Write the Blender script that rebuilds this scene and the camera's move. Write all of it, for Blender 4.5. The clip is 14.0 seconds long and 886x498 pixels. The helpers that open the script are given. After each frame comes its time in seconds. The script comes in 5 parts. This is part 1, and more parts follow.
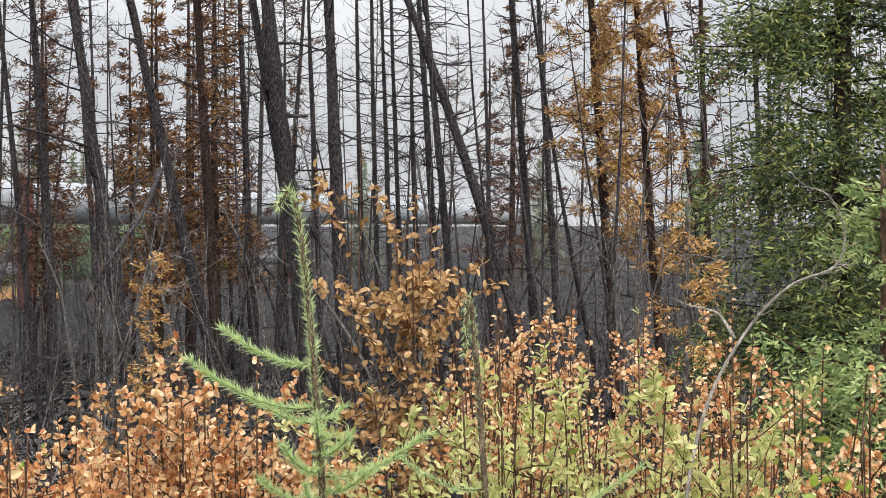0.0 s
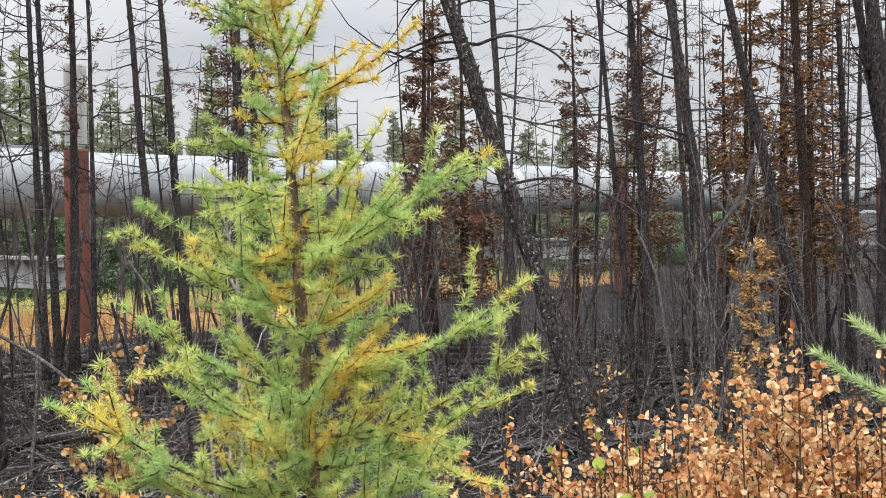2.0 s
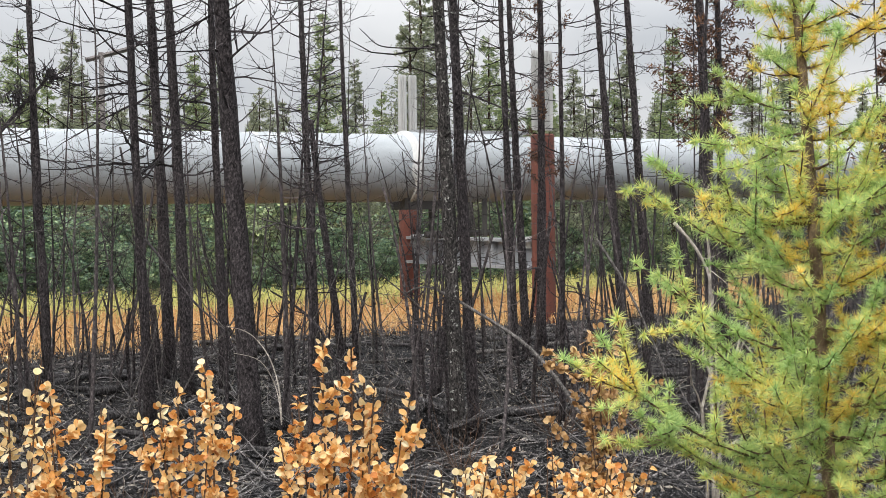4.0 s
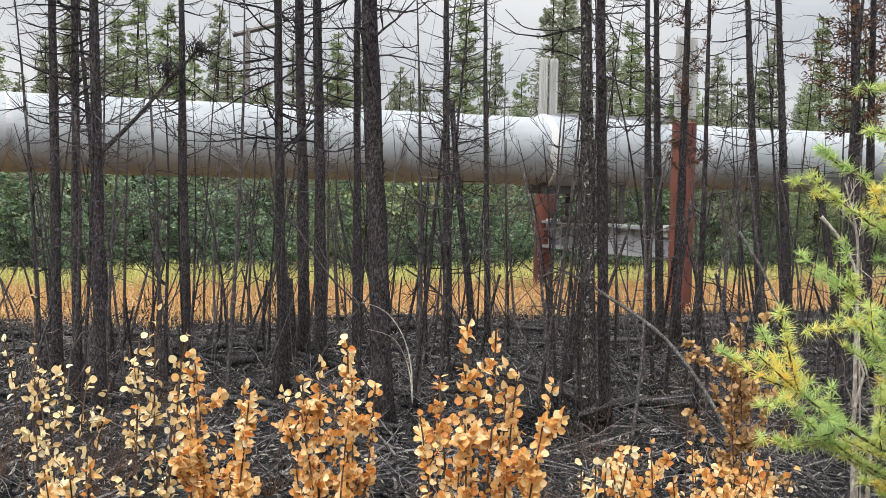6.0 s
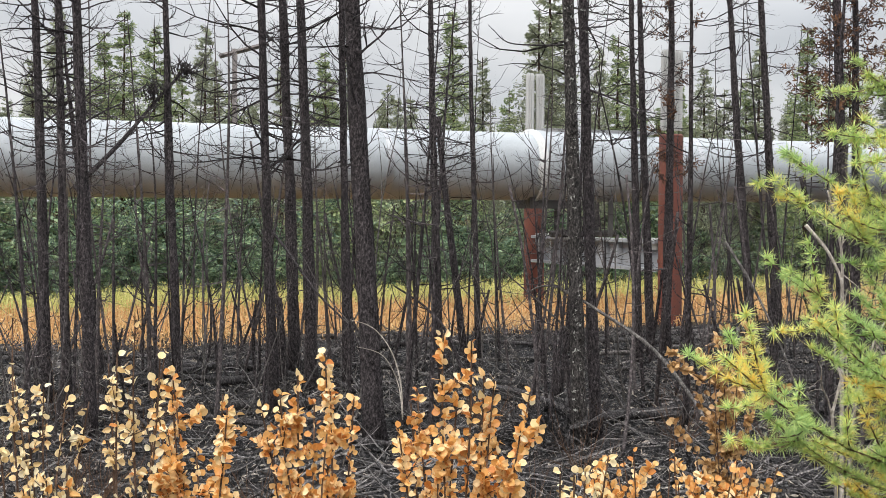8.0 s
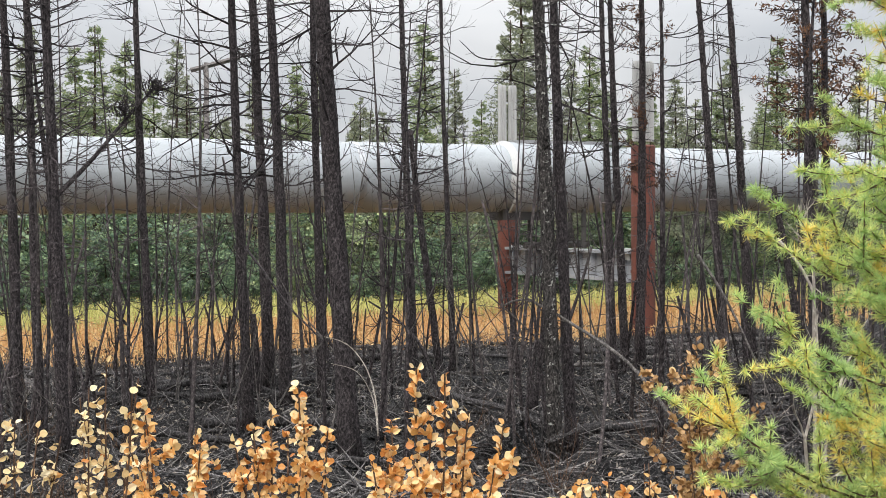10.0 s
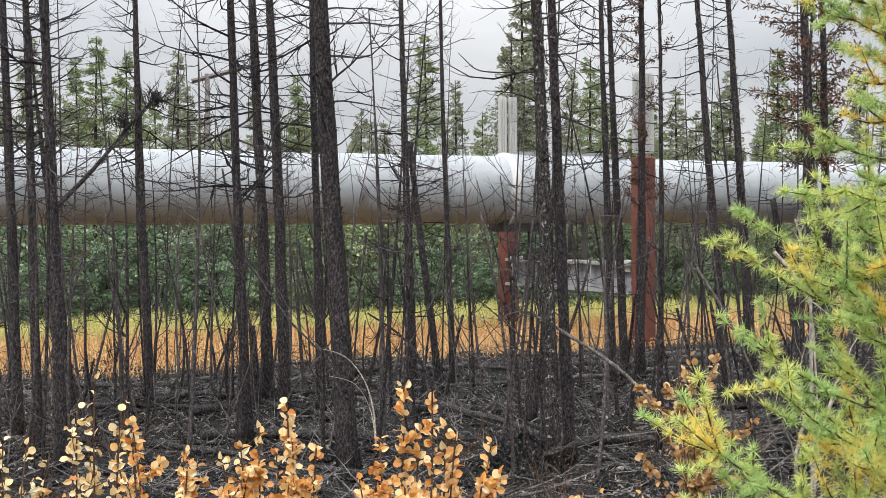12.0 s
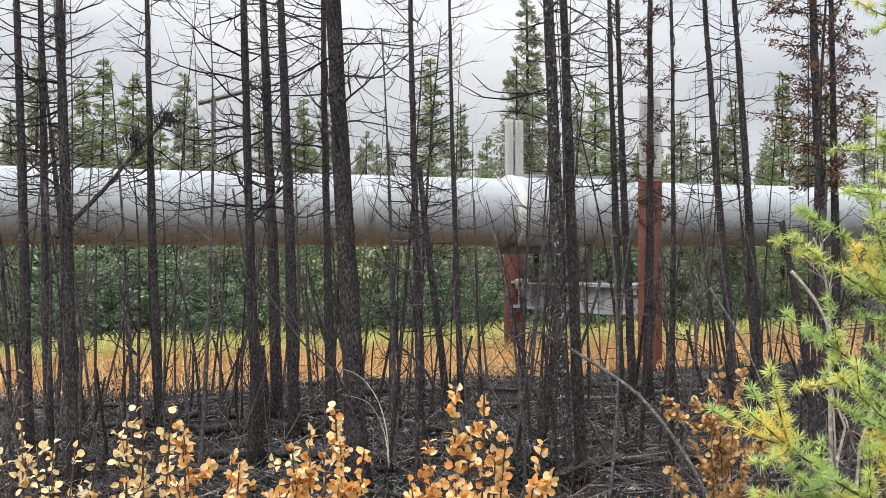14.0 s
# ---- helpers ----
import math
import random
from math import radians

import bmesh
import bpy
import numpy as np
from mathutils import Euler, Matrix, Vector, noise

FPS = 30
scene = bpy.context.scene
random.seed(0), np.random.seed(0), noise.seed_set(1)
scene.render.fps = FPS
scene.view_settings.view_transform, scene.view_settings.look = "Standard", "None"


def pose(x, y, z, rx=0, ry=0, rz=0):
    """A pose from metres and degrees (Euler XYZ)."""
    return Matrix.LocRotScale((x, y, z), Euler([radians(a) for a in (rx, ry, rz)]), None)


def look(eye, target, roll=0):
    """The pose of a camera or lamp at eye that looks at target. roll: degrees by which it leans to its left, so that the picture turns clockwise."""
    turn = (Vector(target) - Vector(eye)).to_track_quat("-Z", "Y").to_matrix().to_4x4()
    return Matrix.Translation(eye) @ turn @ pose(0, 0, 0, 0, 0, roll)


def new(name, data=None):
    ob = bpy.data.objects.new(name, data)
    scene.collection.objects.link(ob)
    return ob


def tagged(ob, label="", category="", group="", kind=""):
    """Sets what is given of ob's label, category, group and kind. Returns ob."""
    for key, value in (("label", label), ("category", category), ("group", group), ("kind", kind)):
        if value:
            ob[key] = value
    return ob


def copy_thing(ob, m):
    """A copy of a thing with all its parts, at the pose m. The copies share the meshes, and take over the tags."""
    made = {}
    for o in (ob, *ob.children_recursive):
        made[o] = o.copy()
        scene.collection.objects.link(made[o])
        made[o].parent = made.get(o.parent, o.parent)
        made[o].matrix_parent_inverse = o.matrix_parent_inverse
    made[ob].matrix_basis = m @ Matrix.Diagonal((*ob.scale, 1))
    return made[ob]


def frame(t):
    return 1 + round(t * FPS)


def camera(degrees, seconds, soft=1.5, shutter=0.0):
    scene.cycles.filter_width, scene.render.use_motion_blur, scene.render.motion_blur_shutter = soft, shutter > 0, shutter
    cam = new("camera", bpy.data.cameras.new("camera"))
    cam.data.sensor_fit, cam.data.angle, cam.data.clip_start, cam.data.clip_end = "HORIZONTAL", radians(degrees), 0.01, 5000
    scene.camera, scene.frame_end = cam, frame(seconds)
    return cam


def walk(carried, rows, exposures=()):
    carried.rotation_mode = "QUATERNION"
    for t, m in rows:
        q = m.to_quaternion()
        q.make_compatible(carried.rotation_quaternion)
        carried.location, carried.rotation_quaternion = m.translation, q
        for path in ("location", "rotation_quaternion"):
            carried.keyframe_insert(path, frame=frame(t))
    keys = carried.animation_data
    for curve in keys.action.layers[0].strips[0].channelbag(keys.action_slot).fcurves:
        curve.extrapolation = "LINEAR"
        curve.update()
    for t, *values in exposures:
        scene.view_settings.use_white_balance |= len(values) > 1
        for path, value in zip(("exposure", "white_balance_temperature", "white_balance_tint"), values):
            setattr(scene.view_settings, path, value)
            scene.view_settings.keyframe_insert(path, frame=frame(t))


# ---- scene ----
cam = camera(36, 14.0, soft=0.85)
PATH = [
    (0.0, look((0.040, -0.143, 2.321), (7.439, 6.582, 2.148), -0.14)),
    (0.5, look((0.057, -0.084, 2.312), (6.548, 7.519, 2.073), -0.29)),
    (1.0, look((0.066, -0.043, 2.306), (5.764, 8.170, 2.028), -0.37)),
    (1.5, look((0.073, -0.012, 2.307), (4.934, 8.723, 2.034), -0.48)),
    (2.0, look((0.060, -0.021, 2.317), (4.016, 9.160, 2.078), -0.64)),
    (2.5, look((0.044, -0.005, 2.326), (3.031, 9.537, 2.134), -0.98)),
    (3.0, look((0.021, 0.027, 2.309), (2.084, 9.810, 2.123), -0.86)),
    (3.5, look((-0.004, 0.023, 2.275), (1.300, 9.935, 2.050), -0.90)),
    (4.0, look((-0.011, 0.052, 2.273), (0.733, 10.020, 1.963), -0.75)),
    (6.5, look((-0.045, 0.097, 2.268), (-0.341, 10.083, 1.826), 1.33)),
    (7.0, look((-0.015, 0.081, 2.269), (-0.314, 10.069, 1.883), 0.84)),
    (7.5, look((-0.012, 0.106, 2.260), (-0.256, 10.097, 1.923), 0.48)),
    (8.0, look((-0.006, 0.088, 2.257), (-0.175, 10.082, 1.944), 0.28)),
    (10.5, look((-0.001, 0.091, 2.309), (0.036, 10.089, 2.106), -0.40)),
    (11.0, look((0.000, 0.077, 2.280), (0.039, 10.076, 2.116), -0.45)),
    (11.5, look((-0.010, 0.097, 2.290), (0.029, 10.095, 2.138), -0.32)),
    (12.0, look((0.027, 0.094, 2.318), (0.037, 10.093, 2.159), -0.26)),
    (12.5, look((-0.009, 0.084, 2.308), (0.003, 10.084, 2.176), -0.05)),
    (13.0, look((-0.039, 0.051, 2.308), (-0.030, 10.050, 2.210), 0.03)),
    (13.5, look((-0.040, 0.017, 2.304), (-0.056, 10.017, 2.255), -0.02)),
    (14.0, look((-0.079, 0.058, 2.277), (-0.079, 10.058, 2.294), -0.00)),
]
walk(cam, PATH)

# ---- sky, sun ----
world = bpy.data.worlds.new("overcast")
scene.world = world
world.use_nodes = True
wn, wl = world.node_tree.nodes, world.node_tree.links
wn.clear()
w_out = wn.new("ShaderNodeOutputWorld")
w_bg = wn.new("ShaderNodeBackground")
w_sky = wn.new("ShaderNodeTexSky")
w_sky.sky_type, w_sky.sun_disc = "NISHITA", False
w_sky.sun_elevation, w_sky.sun_rotation = radians(42), radians(200)
w_sky.dust_density = 3.0
w_co = wn.new("ShaderNodeTexCoord")
w_map = wn.new("ShaderNodeMapping")
w_map.inputs["Scale"].default_value = (1.0, 1.0, 3.2)
w_noise = wn.new("ShaderNodeTexNoise")
w_noise.inputs["Scale"].default_value = 3.0
w_noise.inputs["Detail"].default_value = 4.0
w_ramp = wn.new("ShaderNodeValToRGB")
w_ramp.color_ramp.elements[0].position, w_ramp.color_ramp.elements[0].color = 0.35, (4.0, 4.15, 4.42, 1)
w_ramp.color_ramp.elements[1].position, w_ramp.color_ramp.elements[1].color = 0.65, (5.7, 5.72, 5.8, 1)
w_mix = wn.new("ShaderNodeMixRGB")
w_mix.inputs["Fac"].default_value = 0.93
wl.new(w_co.outputs["Generated"], w_map.inputs["Vector"])
wl.new(w_map.outputs["Vector"], w_noise.inputs["Vector"])
wl.new(w_noise.outputs["Fac"], w_ramp.inputs["Fac"])
wl.new(w_sky.outputs["Color"], w_mix.inputs["Color1"])
wl.new(w_ramp.outputs["Color"], w_mix.inputs["Color2"])
# an overcast sky grows brighter towards the zenith
w_sep = wn.new("ShaderNodeSeparateXYZ")
w_up = wn.new("ShaderNodeMapRange")
w_up.inputs["From Min"].default_value, w_up.inputs["From Max"].default_value = 0.12, 1.0
w_up.inputs["To Min"].default_value, w_up.inputs["To Max"].default_value = 1.0, 5.0
w_gain = wn.new("ShaderNodeVectorMath")
w_gain.operation = "SCALE"
wl.new(w_co.outputs["Generated"], w_sep.inputs["Vector"])
wl.new(w_sep.outputs["Z"], w_up.inputs["Value"])
wl.new(w_mix.outputs["Color"], w_gain.inputs[0])
wl.new(w_up.outputs["Result"], w_gain.inputs["Scale"])
wl.new(w_gain.outputs["Vector"], w_bg.inputs["Color"])
w_bg.inputs["Strength"].default_value = 0.1
wl.new(w_bg.outputs["Background"], w_out.inputs["Surface"])
sun_data = bpy.data.lights.new("sun", "SUN")
sun_data.energy, sun_data.angle, sun_data.color = 1.5, radians(25), (1.0, 0.97, 0.92)
sun = new("sun", sun_data)
sun.matrix_world = look((0, 0, 30), (6, 13, 14))
scene.view_settings.exposure = 0.56


# ---- materials ----
def nodes_of(name):
    m = bpy.data.materials.new(name)
    m.use_nodes = True
    nt = m.node_tree
    return m, nt, nt.nodes["Principled BSDF"]


def ramp(nt, fac, stops):
    r = nt.nodes.new("ShaderNodeValToRGB")
    el = r.color_ramp.elements
    while len(el) < len(stops):
        el.new(0.5)
    for e, (p, c) in zip(el, stops):
        e.position, e.color = p, (*c, 1)
    nt.links.new(fac, r.inputs["Fac"])
    return r.outputs["Color"]


def tex(nt, scale, detail=4.0, rough=0.6, stretch=(1, 1, 1), coord="Object"):
    co = nt.nodes.new("ShaderNodeTexCoord")
    mp = nt.nodes.new("ShaderNodeMapping")
    mp.inputs["Scale"].default_value = stretch
    n = nt.nodes.new("ShaderNodeTexNoise")
    n.inputs["Scale"].default_value, n.inputs["Detail"].default_value = scale, detail
    n.inputs["Roughness"].default_value = rough
    nt.links.new(co.outputs[coord], mp.inputs["Vector"])
    nt.links.new(mp.outputs["Vector"], n.inputs["Vector"])
    return n.outputs["Fac"]


def mixc(nt, fac, a, b, kind="MIX"):
    m = nt.nodes.new("ShaderNodeMixRGB")
    m.blend_type = kind
    for sock, v in ((m.inputs["Fac"], fac), (m.inputs["Color1"], a), (m.inputs["Color2"], b)):
        if isinstance(v, (int, float)):
            sock.default_value = v
        elif isinstance(v, tuple):
            sock.default_value = (*v, 1)
        else:
            nt.links.new(v, sock)
    return m.outputs["Color"]


def bump(nt, bsdf, h, strength, dist):
    b = nt.nodes.new("ShaderNodeBump")
    b.inputs["Strength"].default_value, b.inputs["Distance"].default_value = strength, dist
    nt.links.new(h, b.inputs["Height"])
    nt.links.new(b.outputs["Normal"], bsdf.inputs["Normal"])


def bark(name, dark, light, lichen=None, amount=0.62, stretch=0.5):
    m, nt, b = nodes_of(name)
    f = tex(nt, 52, 7, 0.75, (1, 1, stretch))
    g = tex(nt, 5, 3, 0.5, (1, 1, 0.6))
    mid = tuple(0.58 * a + 0.42 * c for a, c in zip(dark, light))
    col = ramp(nt, f, [(0.38, dark), (0.52, mid), (0.66, tuple(1.6 * c for c in light))])
    col = mixc(nt, 0.45, col, ramp(nt, g, [(0.35, (0.34, 0.33, 0.33)), (0.65, (0.98, 0.97, 0.97))]), "MULTIPLY")
    info = nt.nodes.new("ShaderNodeObjectInfo")
    col = mixc(nt, 0.35, col, ramp(nt, info.outputs["Random"], [(0.0, (0.52, 0.5, 0.5)), (1.0, (1.22, 1.19, 1.18))]), "MULTIPLY")
    if lichen:
        s = tex(nt, 22, 3, 0.7)
        col = mixc(nt, ramp(nt, s, [(amount, (0, 0, 0)), (amount + 0.06, (1, 1, 1))]), col, lichen)
    nt.links.new(col, b.inputs["Base Color"])
    b.inputs["Roughness"].default_value = 0.8
    b.inputs["Specular IOR Level"].default_value = 0.1
    bump(nt, b, f, 0.8, 0.02)
    return m


def leafy(name, stops, gloss=0.5, through_light=0.25, island=True, patch=0.0):
    m, nt, b = nodes_of(name)
    if island:
        src = nt.nodes.new("ShaderNodeNewGeometry").outputs["Random Per Island"]
    else:
        src = nt.nodes.new("ShaderNodeObjectInfo").outputs["Random"]
    if patch:
        # the turning of the needles goes in patches
        p = nt.nodes.new("ShaderNodeMath")
        p.operation = "MULTIPLY_ADD"
        nt.links.new(tex(nt, patch, 3), p.inputs[0])
        p.inputs[1].default_value, p.inputs[2].default_value = 2.4, -1.05
        q = nt.nodes.new("ShaderNodeMath")
        q.operation = "MULTIPLY_ADD"
        nt.links.new(src, q.inputs[0])
        q.inputs[1].default_value = 0.6
        nt.links.new(p.outputs["Value"], q.inputs[2])
        src = q.outputs["Value"]
    col = ramp(nt, src, stops)
    n = tex(nt, 90, 3)
    big = tex(nt, 2.2, 2)
    col = mixc(nt, 0.5, col, ramp(nt, n, [(0.3, (0.75, 0.68, 0.6)), (0.6, (1.12, 1.1, 1.08))]), "MULTIPLY")
    col = mixc(nt, 0.4, col, ramp(nt, big, [(0.35, (0.75, 0.75, 0.7)), (0.65, (1.15, 1.14, 1.12))]), "MULTIPLY")
    nt.links.new(col, b.inputs["Base Color"])
    b.inputs["Roughness"].default_value = gloss
    b.inputs["Specular IOR Level"].default_value = 0.3
    if through_light:
        t = nt.nodes.new("ShaderNodeBsdfTranslucent")
        nt.links.new(col, t.inputs["Color"])
        mx = nt.nodes.new("ShaderNodeMixShader")
        mx.inputs["Fac"].default_value = through_light
        nt.links.new(b.outputs["BSDF"], mx.inputs[1])
        nt.links.new(t.outputs["BSDF"], mx.inputs[2])
        nt.links.new(mx.outputs["Shader"], nt.nodes["Material Output"].inputs["Surface"])
    return m


CHAR = bark("charred_bark", (0.0105, 0.0092, 0.0095), (0.108, 0.094, 0.096))
ASHY = bark("ash_grey_scorched_bark", (0.04, 0.035, 0.035), (0.16, 0.14, 0.139))
CHAR_RED = bark("scorched_bark", (0.016, 0.01, 0.008), (0.1, 0.065, 0.05))
LICHEN_BARK = bark("charred_bark_with_lichen", (0.006, 0.0055, 0.005), (0.115, 0.105, 0.1), (0.34, 0.34, 0.31), 0.61)
GREY_TWIG = bark("grey_dead_wood", (0.06, 0.055, 0.052), (0.23, 0.213, 0.2))
ASH_TWIG = bark("ash_pale_dead_wood", (0.09, 0.085, 0.083), (0.3, 0.285, 0.275))
PALE_WOOD = bark("bleached_wood", (0.26, 0.23, 0.19), (0.5, 0.46, 0.4), None, 0.6)
STEM = bark("brown_stem", (0.06, 0.035, 0.022), (0.2, 0.13, 0.09))
LARCH_BARK = bark("larch_bark", (0.10, 0.07, 0.045), (0.3, 0.22, 0.15), (0.34, 0.33, 0.28), 0.66)
LOG = bark("charred_log", (0.012, 0.0115, 0.012), (0.13, 0.122, 0.12))

LEAF_ORANGE = leafy("orange_birch_leaf", [(0.0, (0.48, 0.18, 0.042)), (0.3, (0.66, 0.34, 0.1)), (0.62, (0.76, 0.49, 0.2)), (1.0, (0.87, 0.7, 0.42))], 0.4, 0.3)
LEAF_ORANGE_ONE = leafy("orange_birch_leaf_single", [(0.0, (0.48, 0.18, 0.042)), (0.3, (0.66, 0.34, 0.1)), (0.6, (0.76, 0.49, 0.2)), (1.0, (0.87, 0.7, 0.42))], 0.4, 0.3, False)
LEAF_CREAM_ONE = leafy("cream_birch_leaf_single", [(0.0, (0.62, 0.42, 0.19)), (0.5, (0.78, 0.63, 0.34)), (1.0, (0.84, 0.76, 0.54))], 0.4, 0.3, False)
LEAF_CREAM = leafy("cream_birch_leaf", [(0.0, (0.62, 0.42, 0.19)), (0.5, (0.78, 0.63, 0.34)), (1.0, (0.84, 0.76, 0.54))], 0.4, 0.3)
LEAF_RUST_ONE = leafy("rust_birch_leaf_single", [(0.0, (0.38, 0.14, 0.055)), (0.3, (0.55, 0.27, 0.11)), (0.6, (0.68, 0.43, 0.22)), (1.0, (0.82, 0.67, 0.44))], 0.4, 0.3, False)
LEAF_RUST = leafy("rust_birch_leaf", [(0.0, (0.38, 0.14, 0.055)), (0.3, (0.55, 0.27, 0.11)), (0.6, (0.68, 0.43, 0.22)), (1.0, (0.82, 0.67, 0.44))], 0.4, 0.3)
LEAF_TAN_ONE = leafy("withered_tan_leaf_single", [(0.0, (0.2, 0.105, 0.042)), (0.5, (0.4, 0.235, 0.095)), (1.0, (0.58, 0.4, 0.2))], 0.5, 0.25, False)
LEAF_TAN = leafy("withered_tan_leaf", [(0.0, (0.2, 0.105, 0.042)), (0.5, (0.4, 0.235, 0.095)), (1.0, (0.58, 0.4, 0.2))], 0.5, 0.25)
LEAF_GREEN_ONE = leafy("fresh_green_leaf_single", [(0.0, (0.16, 0.26, 0.04)), (1.0, (0.36, 0.42, 0.06))], 0.35, 0.35, False)
LEAF_GREEN = leafy("fresh_green_leaf", [(0.0, (0.16, 0.26, 0.04)), (1.0, (0.36, 0.42, 0.06))], 0.35, 0.35)
LEAF_WILLOW = leafy("pale_willow_leaf", [(0.0, (0.3, 0.34, 0.1)), (0.5, (0.52, 0.53, 0.21)), (1.0, (0.66, 0.64, 0.32))], 0.5, 0.4)
LEAF_WILLOW_ONE = leafy("pale_willow_leaf_single", [(0.0, (0.3, 0.34, 0.1)), (0.5, (0.52, 0.53, 0.21)), (1.0, (0.66, 0.64, 0.32))], 0.5, 0.4, False)
LARCH_NEEDLE = leafy("larch_needle", [(0.0, (0.33, 0.5, 0.19)), (0.45, (0.52, 0.66, 0.25)), (0.75, (0.78, 0.77, 0.27)), (1.0, (0.86, 0.64, 0.16))], 0.5, 0.42, patch=9.0)
LARCH_YELLOW = leafy("yellowing_larch_needle", [(0.0, (0.56, 0.58, 0.15)), (0.5, (0.78, 0.66, 0.17)), (1.0, (0.84, 0.52, 0.12))], 0.5, 0.42)
LARCH_YOUNG = leafy("bluish_larch_needle", [(0.0, (0.4, 0.56, 0.26)), (0.6, (0.58, 0.72, 0.37)), (1.0, (0.74, 0.79, 0.42))], 0.5, 0.45)
# far spruces: needle colour greyed and lightened to paint in distance haze
SPRUCE_HAZED = leafy("hazed_spruce_needle", [(0.0, (0.12, 0.145, 0.105)), (0.6, (0.22, 0.25, 0.165)), (1.0, (0.36, 0.39, 0.25))], 0.5, 0.3)
SPRUCE_LIVE = leafy("near_spruce_needle", [(0.0, (0.025, 0.045, 0.02)), (0.6, (0.085, 0.125, 0.042)), (1.0, (0.36, 0.37, 0.11))], 0.55, 0.3)
SPRUCE_PALE = leafy("pale_spruce_needle", [(0.0, (0.12, 0.19, 0.08)), (0.6, (0.28, 0.37, 0.14)), (1.0, (0.5, 0.56, 0.24))], 0.5, 0.35)
RUST_NEEDLE = leafy("scorched_rust_needle", [(0.0, (0.07, 0.035, 0.018)), (0.5, (0.17, 0.08, 0.032)), (1.0, (0.34, 0.18, 0.06))], 0.7, 0.15)
BROWN_NEEDLE = leafy("scorched_brown_needle", [(0.0, (0.04, 0.022, 0.014)), (0.5, (0.1, 0.05, 0.028)), (1.0, (0.2, 0.1, 0.05))], 0.7, 0.15)
GOLD_NEEDLE = leafy("golden_dead_larch_needle", [(0.0, (0.24, 0.12, 0.045)), (0.5, (0.44, 0.25, 0.09)), (1.0, (0.6, 0.42, 0.17))], 0.7, 0.2)
# alder green carries a bluish tint that paints the haze over the hedge
ALDER_HAZED = leafy("hazed_alder_leaf", [(0.0, (0.036, 0.072, 0.05)), (0.6, (0.115, 0.19, 0.112)), (1.0, (0.32, 0.42, 0.22))], 0.42, 0.35)
POPLAR_LEAF = leafy("poplar_leaf", [(0.0, (0.09, 0.135, 0.07)), (0.5, (0.18, 0.24, 0.115)), (1.0, (0.36, 0.42, 0.19))], 0.45, 0.3)
GRASS_TAN = leafy("orange_brown_undergrowth", [(0.0, (0.5, 0.25, 0.1)), (0.5, (0.7, 0.43, 0.19)), (1.0, (0.82, 0.65, 0.36))], 0.7, 0.3)
GRASS_YELLOW = leafy("yellow_green_undergrowth", [(0.0, (0.34, 0.38, 0.11)), (0.5, (0.58, 0.57, 0.2)), (1.0, (0.74, 0.7, 0.33))], 0.7, 0.3)


def soil():
    m, nt, b = nodes_of("burnt_soil")
    fine, mid, wide = tex(nt, 30, 8, 0.75), tex(nt, 5, 6, 0.65), tex(nt, 0.6, 3)
    col = ramp(nt, fine, [(0.4, (0.005, 0.005, 0.0052)), (0.52, (0.024, 0.023, 0.0235)), (0.6, (0.12, 0.115, 0.115)), (0.67, (0.42, 0.405, 0.4))])
    col = mixc(nt, ramp(nt, mid, [(0.58, (0, 0, 0)), (0.68, (0.5, 0.5, 0.5))]), col, (0.095, 0.091, 0.092))
    col = mixc(nt, ramp(nt, wide, [(0.55, (0, 0, 0)), (0.75, (0.25, 0.25, 0.25))]), col, (0.075, 0.052, 0.038))
    # soil under the unburnt strip that lies along the pipe
    geo = nt.nodes.new("ShaderNodeNewGeometry")
    dot = nt.nodes.new("ShaderNodeVectorMath")
    dot.operation = "DOT_PRODUCT"
    dot.inputs[1].default_value = (-0.433, 0.901, 0)
    nt.links.new(geo.outputs["Position"], dot.inputs[0])
    add = nt.nodes.new("ShaderNodeMath")
    add.operation = "ADD"
    nt.links.new(dot.outputs["Value"], add.inputs[0])
    nt.links.new(wide, add.inputs[1])
    rng = nt.nodes.new("ShaderNodeMapRange")
    rng.inputs["From Min"].default_value, rng.inputs["From Max"].default_value = 22.0, 23.2
    far = nt.nodes.new("ShaderNodeVectorMath")
    far.operation = "DOT_PRODUCT"
    far.inputs[1].default_value = (0.901, 0.433, 0)
    nt.links.new(geo.outputs["Position"], far.inputs[0])
    cut = nt.nodes.new("ShaderNodeMapRange")
    cut.inputs["From Min"].default_value, cut.inputs["From Max"].default_value, cut.inputs["To Max"].default_value = 17.0, 3017.0, 3300.0
    nt.links.new(far.outputs["Value"], cut.inputs["Value"])
    less = nt.nodes.new("ShaderNodeMath")
    less.operation = "SUBTRACT"
    nt.links.new(add.outputs["Value"], less.inputs[0])
    nt.links.new(cut.outputs["Result"], less.inputs[1])
    nt.links.new(less.outputs["Value"], rng.inputs["Value"])
    col = mixc(nt, rng.outputs["Result"], col, ramp(nt, fine, [(0.3, (0.12, 0.07, 0.03)), (0.7, (0.34, 0.22, 0.09))]))
    nt.links.new(col, b.inputs["Base Color"])
    b.inputs["Roughness"].default_value = 0.85
    b.inputs["Specular IOR Level"].default_value = 0.1
    bump(nt, b, fine, 1.0, 0.1)
    return m


SOIL = soil()


